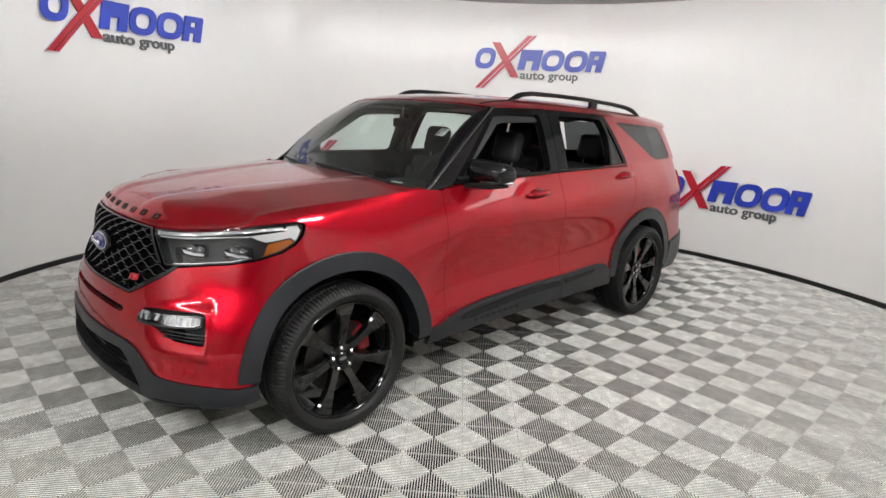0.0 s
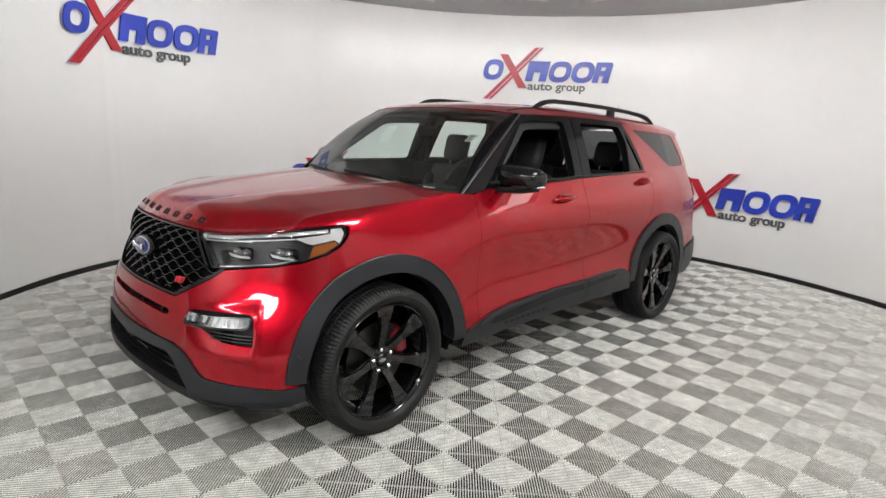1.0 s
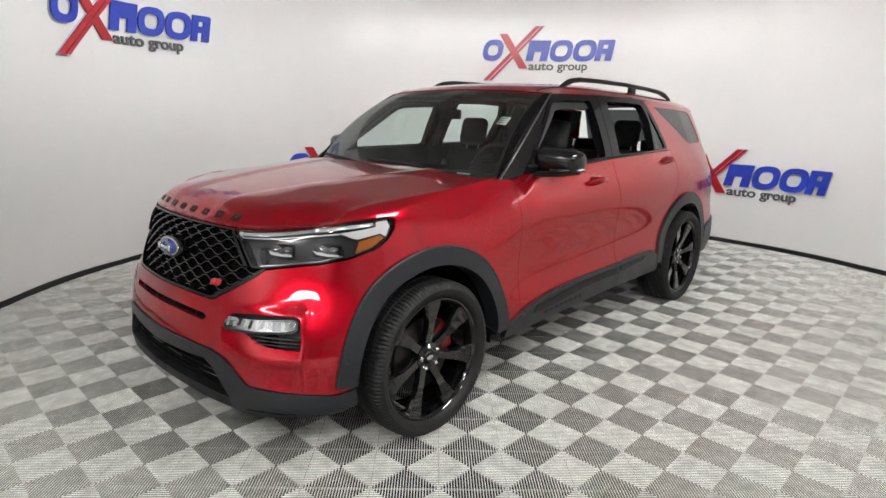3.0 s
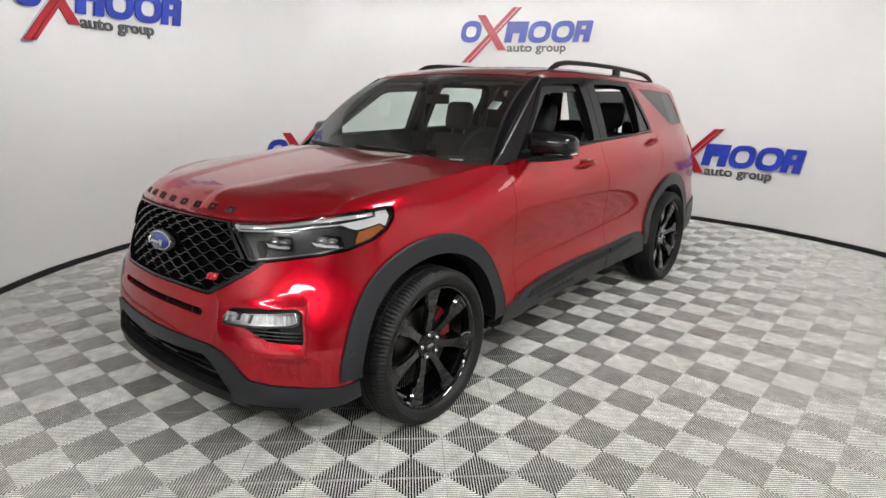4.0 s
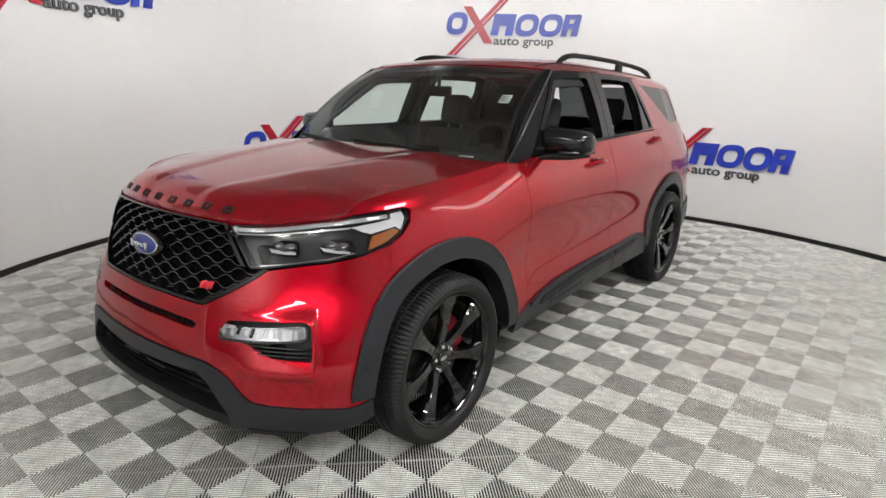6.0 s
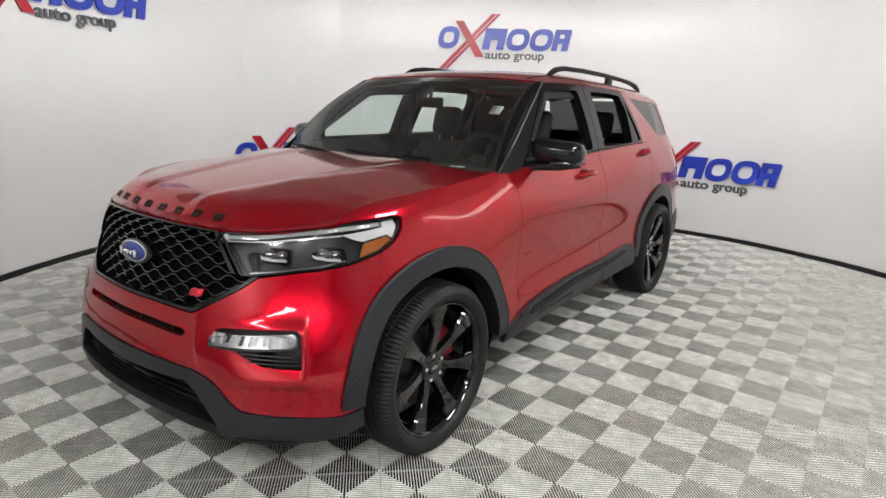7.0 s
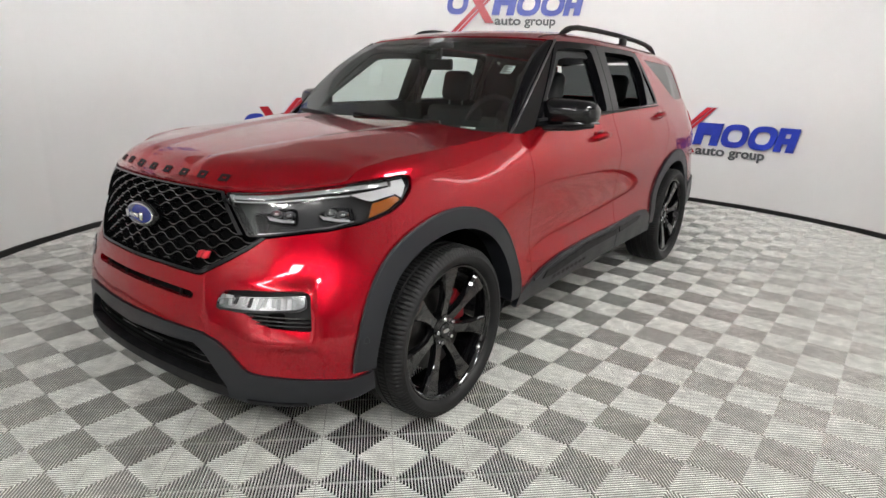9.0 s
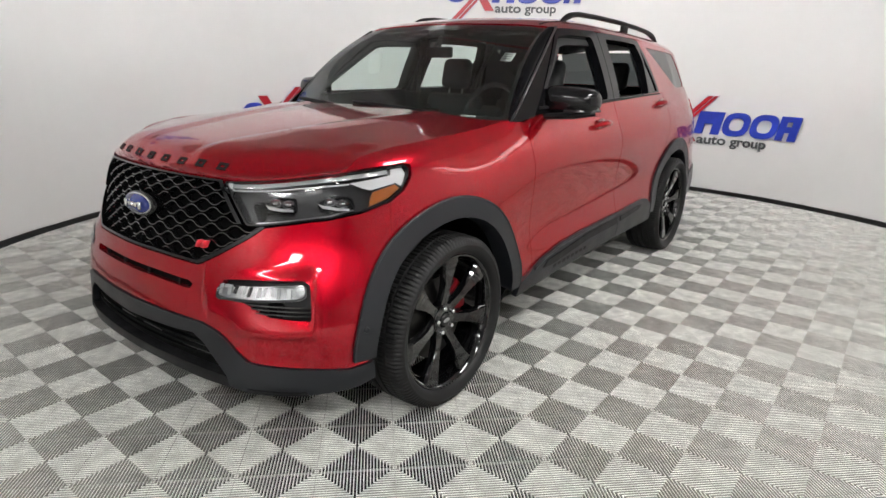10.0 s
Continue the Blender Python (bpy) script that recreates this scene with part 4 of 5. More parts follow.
# --- tail ---
tail_side = [(s_y(4.03), 0.40), (s_y(4.035), 1.0), (s_y(4.02), 1.235), (S_MAX, 1.235), (S_MAX, 0.40)]
for sign in (1, -1):
    o = tail_side if sign > 0 else mirror_s(tail_side)
    panel("tailgate_half", [o], shell, M_RED, car, step=(0.08, 0.08), flange=0.0)
    panel("tailgate_lining", [o], shell, M_TRIM, car, "dark inner lining", step=(0.08, 0.08), flange=0.0, offset=-0.03)
    lamp = [(s_y(3.93), 1.02), (s_y(3.90), 1.10), (s_y(3.93), 1.165), (s_y(4.07), 1.165), (s_y(4.14), 1.15), (s_y(4.14), 1.04), (s_y(4.06), 1.03)]
    panel("tail_lamp", [lamp if sign > 0 else mirror_s(lamp)], shell, M_TAIL, car, "red tail lamp", step=(0.05, 0.05), flange=0.01, offset=0.010)
    rb = [(s_y(3.58), 0.30), (s_y(3.60), 0.56), (s_y(3.90), 0.60), (s_y(4.05), 0.62), (S_MAX, 0.62), (S_MAX, 0.28)]
    panel("rear_bumper", [rb if sign > 0 else mirror_s(rb)], shell, M_CLAD, car, step=(0.08, 0.06), flange=0.03, offset=0.010)


def rear_screen(a, b):
    return Vector((0.57 * a * (1 - 0.05 * b), 4.11 - 0.09 * a * a - 0.16 * b, 1.27 + 0.32 * b))


panel("rear_window", [[(-1, 0), (1, 0), (1, 1), (-1, 1)]], rear_screen, M_PRIV, car, "dark rear window", step=(0.2, 0.2), flange=0.0)

# --- wheels ---
def make_wheel(side):
    """A wheel about its own axle, outer face towards side."""
    root = new("wheel")
    root["label"] = "gloss black seven-spoke alloy wheel with low-profile tyre"
    SX = side
    # tyre: half width 0.137, outer radius 0.386
    prof = [(-0.098, 0.298), (-0.120, 0.310), (-0.134, 0.330), (-0.135, 0.348), (-0.126, 0.368), (-0.112, 0.3795),
            (-0.108, 0.3815), (-0.072, 0.385), (-0.070, 0.377), (-0.062, 0.377), (-0.060, 0.3855), (-0.026, 0.386), (-0.024, 0.377), (-0.016, 0.377), (-0.014, 0.386),
            (0.014, 0.386), (0.016, 0.377), (0.024, 0.377), (0.026, 0.386), (0.060, 0.3855), (0.062, 0.377), (0.070, 0.377), (0.072, 0.385), (0.108, 0.3815), (0.112, 0.3795),
            (0.126, 0.368), (0.1345, 0.349), (0.1365, 0.346), (0.1365, 0.341), (0.134, 0.338), (0.134, 0.330), (0.131, 0.325), (0.129, 0.318), (0.119, 0.308), (0.098, 0.298)]
    bm = bmesh.new()
    rings = revolve(bm, prof, 480)
    for k, ring in enumerate(rings):
        if k % 4 == 0:                       # cross grooves of the tread
            for i in (4, 5, 6, 7, 22, 23, 24, 25):
                v = ring[i]
                r = math.hypot(v.co.y, v.co.z)
                v.co.y *= (r - 0.008) / r
                v.co.z *= (r - 0.008) / r
        if k % 4 == 2:
            for i in (10, 11, 18, 19):
                v = ring[i]
                r = math.hypot(v.co.y, v.co.z)
                v.co.y *= (r - 0.006) / r
                v.co.z *= (r - 0.006) / r
    if SX < 0:
        bmesh.ops.scale(bm, vec=(-1, 1, 1), verts=bm.verts[:])
    part("tyre", bm, M_TYRE, root, "black ribbed tyre", 40)
    # rim barrel and lip
    bm = bmesh.new()
    revolve(bm, [(0.100, 0.304), (0.109, 0.304), (0.112, 0.300), (0.111, 0.293), (0.105, 0.288), (0.09, 0.281), (0.03, 0.277), (-0.09, 0.273), (-0.11, 0.300)], 96)
    if SX < 0:
        bmesh.ops.scale(bm, vec=(-1, 1, 1), verts=bm.verts[:])
    part("rim", bm, M_RIM, root)
    # spokes
    n = 7
    for k in range(n):
        bm = bmesh.new()
        a = radians(90 + 360 * k / n)
        rad = [0.045, 0.078, 0.125, 0.18, 0.235, 0.270, 0.288]
        wid = [0.031, 0.025, 0.0225, 0.027, 0.041, 0.052, 0.054]
        out = [0.062, 0.066, 0.078, 0.088, 0.096, 0.101, 0.100]
        rows = []
        for r, w, o in zip(rad, wid, out):
            sec = []
            for f, d in ((-1.0, -0.030), (-1.0, -0.012), (-0.80, 0.0), (0.80, 0.0), (1.0, -0.012), (1.0, -0.030)):
                t = w * f
                y, z = r * math.cos(a) - t * math.sin(a), r * math.sin(a) + t * math.cos(a)
                sec.append(bm.verts.new((SX * (o + d), y, z)))
            rows.append(sec)
        for p, q in zip(rows, rows[1:]):
            for i in range(6):
                bm.faces.new((p[i], p[(i + 1) % 6], q[(i + 1) % 6], q[i]))
        bm.faces.new(rows[0])
        bm.faces.new(rows[-1])
        part("spoke", bm, M_RIM, root, "", 25)
    bm = bmesh.new()
    revolve(bm, [(0.02, 0.001), (0.02, 0.076), (0.056, 0.076), (0.068, 0.070), (0.070, 0.036), (0.066, 0.033)], 48)
    if SX < 0:
        bmesh.ops.scale(bm, vec=(-1, 1, 1), verts=bm.verts[:])
    part("hub", bm, M_RIM, root)
    bm = bmesh.new()
    revolve(bm, [(0.06, 0.033), (0.074, 0.032), (0.078, 0.028), (0.079, 0.001)], 32)
    if SX < 0:
        bmesh.ops.scale(bm, vec=(-1, 1, 1), verts=bm.verts[:])
    part("hub_cap", bm, M_GLOSS, root)
    bm = bmesh.new()
    r = bmesh.ops.create_uvsphere(bm, u_segments=16, v_segments=6, radius=1)
    for v in bm.verts:
        v.co = Vector((SX * (0.079 + 0.002 * v.co.x), v.co.y * 0.022, v.co.z * 0.010))
    part("cap_badge", bm, M_SATIN, root, "small grey oval badge")
    for k in range(5):
        a = radians(100 + 72 * k)
        bm = bmesh.new()
        revolve(bm, [(0.060, 0.0135), (0.062, 0.0125), (0.066, 0.0105), (0.080, 0.0100), (0.083, 0.007), (0.084, 0.0005)], 12, "x", (0, 0.057 * math.cos(a), 0.057 * math.sin(a)))
        if SX < 0:
            bmesh.ops.scale(bm, vec=(-1, 1, 1), verts=bm.verts[:])
        part("lug_nut", bm, M_CHROME, root, "bright lug nut")
    bm = bmesh.new()
    revolve(bm, [(-0.005, 0.06), (-0.005, 0.185), (0.022, 0.185), (0.022, 0.06)], 64, closed=True)
    if SX < 0:
        bmesh.ops.scale(bm, vec=(-1, 1, 1), verts=bm.verts[:])
    part("brake_disc", bm, M_DISC, root, "steel brake disc")
    # caliper over the rear upper edge of the disc
    bm = bmesh.new()
    rows = []
    for t in np.linspace(0, 46, 9):
        a = radians(t)
        sec = []
        for x, r in ((0.020, 0.125), (0.034, 0.130), (0.038, 0.145), (0.038, 0.178), (0.030, 0.198), (0.0, 0.202), (-0.03, 0.195), (-0.03, 0.15)):
            sec.append(bm.verts.new((SX * x, r * math.cos(a), r * math.sin(a))))
        rows.append(sec)
    for p, q in zip(rows, rows[1:]):
        for i in range(8):
            bm.faces.new((p[i], p[(i + 1) % 8], q[(i + 1) % 8], q[i]))
    bm.faces.new(rows[0])
    bm.faces.new(rows[-1])
    part("brake_caliper", bm, M_CALIPER, root, "bright red brake caliper", 30)
    return root


WX = 0.853
for side in (1, -1):
    w = make_wheel(side)
    w.parent = car
    w.matrix_basis = pose(side * WX, AXLE, HUB_Z)
    w2 = copy_thing(w, pose(side * WX, REAR, HUB_Z, 23))
    w2.parent = car

# wheel wells and underbody
for cy, nm in ((ARCH_Y, "front"), (REAR, "rear")):
    for side in (1, -1):
        bm = bmesh.new()
        rows = []
        for k in range(25):
            a = radians(-8 + 196 * k / 24)
            yy, zz = cy + 0.47 * math.cos(a), HUB_Z + 0.47 * math.sin(a)
            xo = min(0.93, shell(s_y(yy), max(zz, 0.3)).x - 0.025)
            rows.append([bm.verts.new((side * x, cy + r * math.cos(a), HUB_Z + r * math.sin(a))) for x, r in ((0.58, 0.462), (xo, 0.462), (xo, 0.475), (0.57, 0.475))])
        for p, q in zip(rows, rows[1:]):
            for i in range(4):
                bm.faces.new((p[i], p[(i + 1) % 4], q[(i + 1) % 4], q[i]))
        c = [bm.verts.new((side * 0.575, cy + 0.48 * math.cos(radians(t)), HUB_Z + 0.48 * math.sin(radians(t)))) for t in np.linspace(-8, 188, 25)]
        bm.faces.new(c)
        part("wheel_well_liner", bm, M_DARK, car, "dark wheel arch liner")
bm = bmesh.new()
box(bm, -0.60, 0.60, -0.62, 3.95, 0.235, 0.30, 0.02)
box(bm, -0.82, 0.82, 0.50, 2.52, 0.28, 0.40, 0.02)
box(bm, -0.72, 0.72, -0.70, -0.48, 0.26, 0.62, 0.02)
box(bm, -0.56, 0.56, -0.62, 0.60, 0.32, 0.95, 0.02)
box(bm, -0.74, 0.74, 3.52, 4.02, 0.30, 0.60, 0.02)
part("underbody", bm, M_DARK, car, "dark underbody")
bm = bmesh.new()
tube(bm, [(-0.82, REAR, HUB_Z), (0.82, REAR, HUB_Z)], 0.04, 10)
tube(bm, [(-0.82, 0, HUB_Z), (0.82, 0, HUB_Z)], 0.03, 10)
part("axle", bm, M_BLACK, car)

# --- grille: wavy ribs in a black frame ---
def in_poly(pts, x, y):
    inside = False
    for i in range(len(pts)):
        (x0, y0), (x1, y1) = pts[i - 1], pts[i]
        if (y0 > y) != (y1 > y) and x < (x1 - x0) * (y - y0) / (y1 - y0) + x0:
            inside = not inside
    return inside


G_LOOP = across(GRILLE)
inner_loop = []
for a, b in G_LOOP:
    inner_loop.append((a * 0.972, 0.890 + (b - 0.890) * 0.94))
grille = panel("grille", [[(a * 1.004, b) for a, b in G_LOOP], inner_loop], shell, M_GLOSS, car, "gloss black mesh grille", step=(0.06, 0.06), flange=0.03, offset=0.0)


def rib(s0, s1, v0, phase, amp=0.0098, wave=0.116, th=0.0046, deep=0.026):
    bm = bmesh.new()
    n = max(4, int((s1 - s0) / 0.008))
    rows = []
    for i in range(n + 1):
        s = s0 + (s1 - s0) * i / n
        w = math.sin(2 * math.pi * s / wave + phase)
        w = math.copysign(abs(w) ** 0.75, w)
        v = v0 + amp * w
        m = normal_of(shell, s if abs(s) > 1e-4 else 1e-4, v)
        p = shell(s, v)
        rows.append([bm.verts.new(p + m * o + Vector((0, 0, d))) for o, d in ((-0.012, th * 0.55), (-0.010 - deep, th), (-0.010 - deep, -th), (-0.012, -th * 0.55))])
    for p, q in zip(rows, rows[1:]):
        for i in range(4):
            bm.faces.new((p[i], p[(i + 1) % 4], q[(i + 1) % 4], q[i]))
    bm.faces.new(rows[0])
    bm.faces.new(rows[-1])
    part("mesh_rib", bm, M_RIB, grille, "", 30)


v, k = 0.752, 0
while v < 1.04:
    xs = [s for s in np.arange(-0.72, 0.72, 0.004) if in_poly(inner_loop, s, min(max(v, 0.757), 1.028))]
    if len(xs) > 8:
        rib(min(xs) - 0.008, max(xs) + 0.008, v, 0 if k % 2 else math.pi)
    v += 0.0284
    k += 1


def badge_ellipse(name, rx, rz, thick, mat, lift, parent, label=""):
    bm = bmesh.new()
    c = shell(0.0001, 0.895)
    m = Vector((0, -1, 0.22)).normalized()
    u, w = Vector((1, 0, 0)), Vector((0, 0.22, 1)).normalized()
    rows = []
    for sc, t in ((1.0, 0), (1.0, thick * 0.6), (0.95, thick), (0.5, thick * 1.25)):
        rows.append([bm.verts.new(c + u * (rx * sc * math.cos(a)) + w * (rz * sc * math.sin(a)) + m * (lift + t)) for a in np.linspace(0, 2 * math.pi, 41)[:-1]])
    for p, q in zip(rows, rows[1:]):
        for i in range(40):
            bm.faces.new((p[i], p[(i + 1) % 40], q[(i + 1) % 40], q[i]))
    bm.faces.new(rows[-1])
    return part(name, bm, mat, parent, label, 60)


emblem = badge_ellipse("emblem", 0.118, 0.049, 0.016, M_GLOSS, -0.012, car, "blue oval maker's emblem with bright rim")
badge_ellipse("rim", 0.104, 0.0415, 0.006, M_CHROME, 0.005, emblem, "chrome rim")
badge_ellipse("plate", 0.097, 0.0365, 0.004, M_BLUE, 0.010, emblem, "blue plate")
bm = bmesh.new()
c = shell(0.0001, 0.895)
for i, (x, h) in enumerate(((-0.058, 0.018), (-0.03, 0.010), (-0.008, 0.010), (0.018, 0.010), (0.048, 0.017))):
    box(bm, c.x + x - 0.008, c.x + x + 0.008, c.y - 0.0265 - 0.004, c.y - 0.018, c.z - h + 0.002, c.z + h - 0.002, 0.002, 1)
part("script_bar", bm, M_CHROME, emblem, "bright plain marks")
# red badge low in the grille
badge = new("red_badge")
badge["label"] = "small red badge of plain slanted shapes"
badge.parent = car
for s0, s1 in ((0.367, 0.389), (0.394, 0.420)):
    bm = bmesh.new()
    rows = []
    loop = [(s0, 0.787), (s1 - 0.006, 0.787), (s1 + 0.003, 0.812), (s0 + 0.008, 0.812)]
    vs0 = [bm.verts.new(shell(a * 1.03, b) + Vector((0.1, -0.99, 0)) * 0.004) for a, b in loop]
    vs1 = [bm.verts.new(v.co + Vector((0.1, 0.99, 0)) * 0.014) for v in vs0]
    bm.faces.new(vs0)
    bm.faces.new(vs1)
    for i in range(4):
        bm.faces.new((vs0[i - 1], vs0[i], vs1[i], vs1[i - 1]))
    part("slanted_shape", bm, M_REDBADGE, badge)
# row of dark raised marks along the bonnet's edge
for k in range(8):
    x = 0.395 * (k - 3.5) / 3.5 - 0.012
    bm = bmesh.new()
    ring = []
    for w, d in ((0.021, 0.0105), (0.011, 0.0040)):
        for lift in (0.0, 0.004):
            ring.append([bm.verts.new(hood_at(x + dx, float(np.interp(abs(x + dx), L_X, L_Y)) + 0.0335 + dy) + Vector((0, -0.4, 0.9)) * lift) for dx, dy in ((-w, -d), (w, -d), (w, d), (-w, d))])
    for i in range(4):
        bm.faces.new((ring[0][i - 1], ring[0][i], ring[1][i], ring[1][i - 1]))
        bm.faces.new((ring[1][i - 1], ring[1][i], ring[3][i], ring[3][i - 1]))
        bm.faces.new((ring[3][i - 1], ring[3][i], ring[2][i], ring[2][i - 1]))
    part("bonnet_mark", bm, M_BLACK, car, "small black raised mark")

# --- headlights ---
def sub_loop(pts, keep):
    c = (sum(p[0] for p in pts) / len(pts), sum(p[1] for p in pts) / len(pts))
    return [(c[0] + (a - c[0]) * keep[0], c[1] + (b - c[1]) * keep[1]) for a, b in pts]


def headlight(sign):
    def f(pts):
        return pts if sign > 0 else mirror_s(pts)
    flip = False
    hl = rounded(HL, 0.012, 3)
    root = panel("headlight", [f(hl), f(sub_loop(hl, (0.986, 0.955)))], shell, M_GLOSS, car, "swept LED headlight with amber outer corner", step=(0.05, 0.05), flange=0.08, flip=flip, offset=-0.002)
    lens = panel("lens", [f(sub_loop(hl, (0.993, 0.978)))], shell, M_LENS, root, "clear lens", step=(0.05, 0.05), flange=0.0, flip=flip, offset=-0.003)
    lens.visible_shadow = False
    panel("housing", [f(sub_loop(hl, (1.0, 1.0)))], shell, M_LAMPGREY, root, "dark grey housing", step=(0.05, 0.05), flange=0.0, flip=flip, offset=-0.055)
    # bright strip along the top that widens outwards
    thin = [(0.492, 1.016), (0.492, 1.035), (0.62, 1.040), (0.759, 1.045), (0.939, 1.054), (1.103, 1.068), (1.29, 1.080), (1.29, 1.060), (1.103, 1.046), (0.939, 1.034), (0.759, 1.024), (0.62, 1.018)]
    panel("light_strip", [f(thin)], shell, M_WHITE_LENS, root, "frosted light strip", step=(0.05, 0.05), flange=0.02, flip=flip, offset=-0.018)
    wedge = [(1.115, 1.030), (1.25, 1.046), (1.30, 1.053), (1.305, 1.079), (1.358, 1.083), (1.366, 1.05), (1.338, 1.002), (1.315, 1.019), (1.20, 0.999), (1.165, 1.008)]
    panel("light_wedge", [f(wedge)], shell, M_DRL, root, "white light wedge", step=(0.05, 0.05), flange=0.02, flip=flip, offset=-0.015)
    tip = [(0.489, 1.010), (0.487, 1.036), (0.512, 1.038), (0.514, 1.013)]
    panel("light_tip", [f(tip)], shell, M_DRL, root, step=(0.05, 0.05), flange=0.02, flip=flip, offset=-0.013)
    line = [(0.50, 1.008), (0.759, 1.014), (0.939, 1.022), (1.112, 1.030), (1.112, 1.025), (0.939, 1.016), (0.759, 1.008), (0.50, 1.003)]
    panel("bright_edge", [f(line)], shell, M_DRL, root, "bright metal edge", step=(0.05, 0.05), flange=0.01, flip=flip, offset=-0.022)
    foot = [(0.64, 0.886), (0.768, 0.893), (0.983, 0.908), (1.12, 0.927), (1.12, 0.932), (0.983, 0.912), (0.768, 0.897), (0.64, 0.890)]
    panel("bright_edge", [f(foot)], shell, M_REFLECT, root, "bright metal edge", step=(0.05, 0.05), flange=0.01, flip=flip, offset=-0.022)
    amber = [(1.205, 0.990), (1.31, 1.012), (1.330, 0.998), (1.270, 0.964), (1.18, 0.938)]
    panel("amber_marker", [f(amber)], shell, M_AMBER, root, "amber side marker", step=(0.05, 0.05), flange=0.02, flip=flip, offset=-0.014)
    # two projector units
    for sc, wd in ((0.757, 0.080), (1.030, 0.100)):
        bar = rounded([(sc - wd, 0.958), (sc - wd * 0.9, 0.925), (sc + wd * 0.8, 0.915), (sc + wd, 0.930), (sc + wd * 0.9, 0.978), (sc - wd * 0.2, 0.985)], 0.015)
        panel("projector_bezel", [f(bar)], shell, M_GLOSS, root, step=(0.05, 0.05), flange=0.03, flip=flip, offset=-0.034)
        low = [(sc - wd * 0.95, 0.955), (sc - wd * 0.75, 0.938), (sc, 0.930), (sc + wd * 0.7, 0.928), (sc + wd * 0.7, 0.936), (sc, 0.940), (sc - wd * 0.7, 0.948)]
        panel("reflector", [f(low)], shell, M_DRL, root, "bright reflector edge", step=(0.05, 0.05), flange=0.01, flip=flip, offset=-0.028)
        for d, vz in ((-0.35, 0.962), (0.40, 0.956)):
            bm = bmesh.new()
            p = shell(sign * (sc + wd * d), vz)
            m = normal_of(shell, sign * (sc + wd * d), vz)
            bmesh.ops.create_icosphere(bm, subdivisions=2, radius=1)
            for vv in bm.verts:
                vv.co = p - m * 0.034 + Vector((vv.co.x * 0.026, vv.co.y * 0.026, vv.co.z * 0.017))
            part("projector", bm, M_REFLECT, root, "small projector lens")
            glint = [(sc + wd * d - 0.004, vz - 0.020), (sc + wd * d - 0.001, vz + 0.014), (sc + wd * d + 0.004, vz + 0.014), (sc + wd * d + 0.002, vz - 0.020)]
            panel("bright_fin", [f(glint)], shell, M_DRL, root, "bright upright fin", step=(0.05, 0.05), flange=0.006, flip=flip, offset=-0.019)


headlight(1)
headlight(-1)

# --- fog lamps ---
def fog(sign):
    def f(pts):
        return pts if sign > 0 else mirror_s(pts)
    flip = False
    root = panel("fog_lamp", [f([(a, b) for a, b in FOG])], shell, M_BLACK, car, "white LED fog lamp in a black bezel", step=(0.05, 0.05), flange=0.0, flip=flip, offset=-0.030)
    bar = rounded([(s_x(a), b) for a, b in ((0.500, 0.650), (0.52, 0.663), (0.625, 0.677), (0.79, 0.688), (0.812, 0.685), (0.813, 0.652), (0.79, 0.641), (0.64, 0.631), (0.52, 0.626), (0.503, 0.632))], 0.008)
    panel("lamp_bar", [f(bar)], shell, M_REFLECT, root, "bright lamp reflector", step=(0.04, 0.04), flange=0.03, flip=flip, offset=-0.006)
    panel("lamp_rim", [f([(a, b - 0.004) for a, b in sub_loop(bar, (1.012, 1.05))]), f(sub_loop(bar, (0.985, 0.86)))], shell, M_LAMPGREY, root, step=(0.04, 0.04), flange=0.02, flip=flip, offset=0.0)
    n = 17
    for k in range(n):
        s0 = s_x(0.495) + (s_x(0.79) - s_x(0.495)) * k / n
        w = (s_x(0.79) - s_x(0.495)) / n
        lean = 0.010 if 3 < k < 12 else 0.001
        mat = M_LAMPGREY if k in (4, 7) else (M_DRL if k in (5, 6, 9, 10, 12, 15) else M_WHITE_LENS)
        lo = 0.642 if k % 2 else 0.648
        panel("led", [f([(s0, lo), (s0 + lean, 0.676), (s0 + lean + w * 0.74, 0.677), (s0 + w * 0.74, lo)])], shell, mat, root, "LED element", step=(0.05, 0.05), flange=0.008, flip=flip, offset=-0.002 - 0.003 * (k % 3))
    cover = panel("lens", [f(sub_loop(bar, (0.99, 0.95)))], shell, M_LENS, root, "clear lens", step=(0.05, 0.05), flange=0.0, flip=flip, offset=0.004)
    cover.visible_shadow = False
    for v0 in (0.588, 0.602, 0.616):
        s0 = s_x(0.61 + (0.616 - v0) * 1.6)
        panel("fin", [f([(s0, v0), (s_x(0.825), v0 - 0.006), (s_x(0.825), v0 - 0.001), (s0, v0 + 0.005)])], shell, M_GLOSS, root, step=(0.05, 0.05), flange=0.02, flip=flip, offset=-0.008)


fog(1)
fog(-1)
# slats and bars of the lower inlet
for v0 in (0.385, 0.405, 0.427, 0.450):
    wmax = 0.53 - 0.9 * (v0 - 0.385)
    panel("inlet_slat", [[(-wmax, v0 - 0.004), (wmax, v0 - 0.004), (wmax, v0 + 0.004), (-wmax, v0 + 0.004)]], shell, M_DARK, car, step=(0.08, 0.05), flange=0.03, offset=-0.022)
for s in (-0.30, -0.10, 0.10, 0.30):
    panel("slot_web", [[(s - 0.004, 0.634), (s + 0.004, 0.634), (s + 0.004, 0.676), (s - 0.004, 0.676)]], shell, M_BLACK, car, step=(0.08, 0.05), flange=0.01, offset=-0.016)
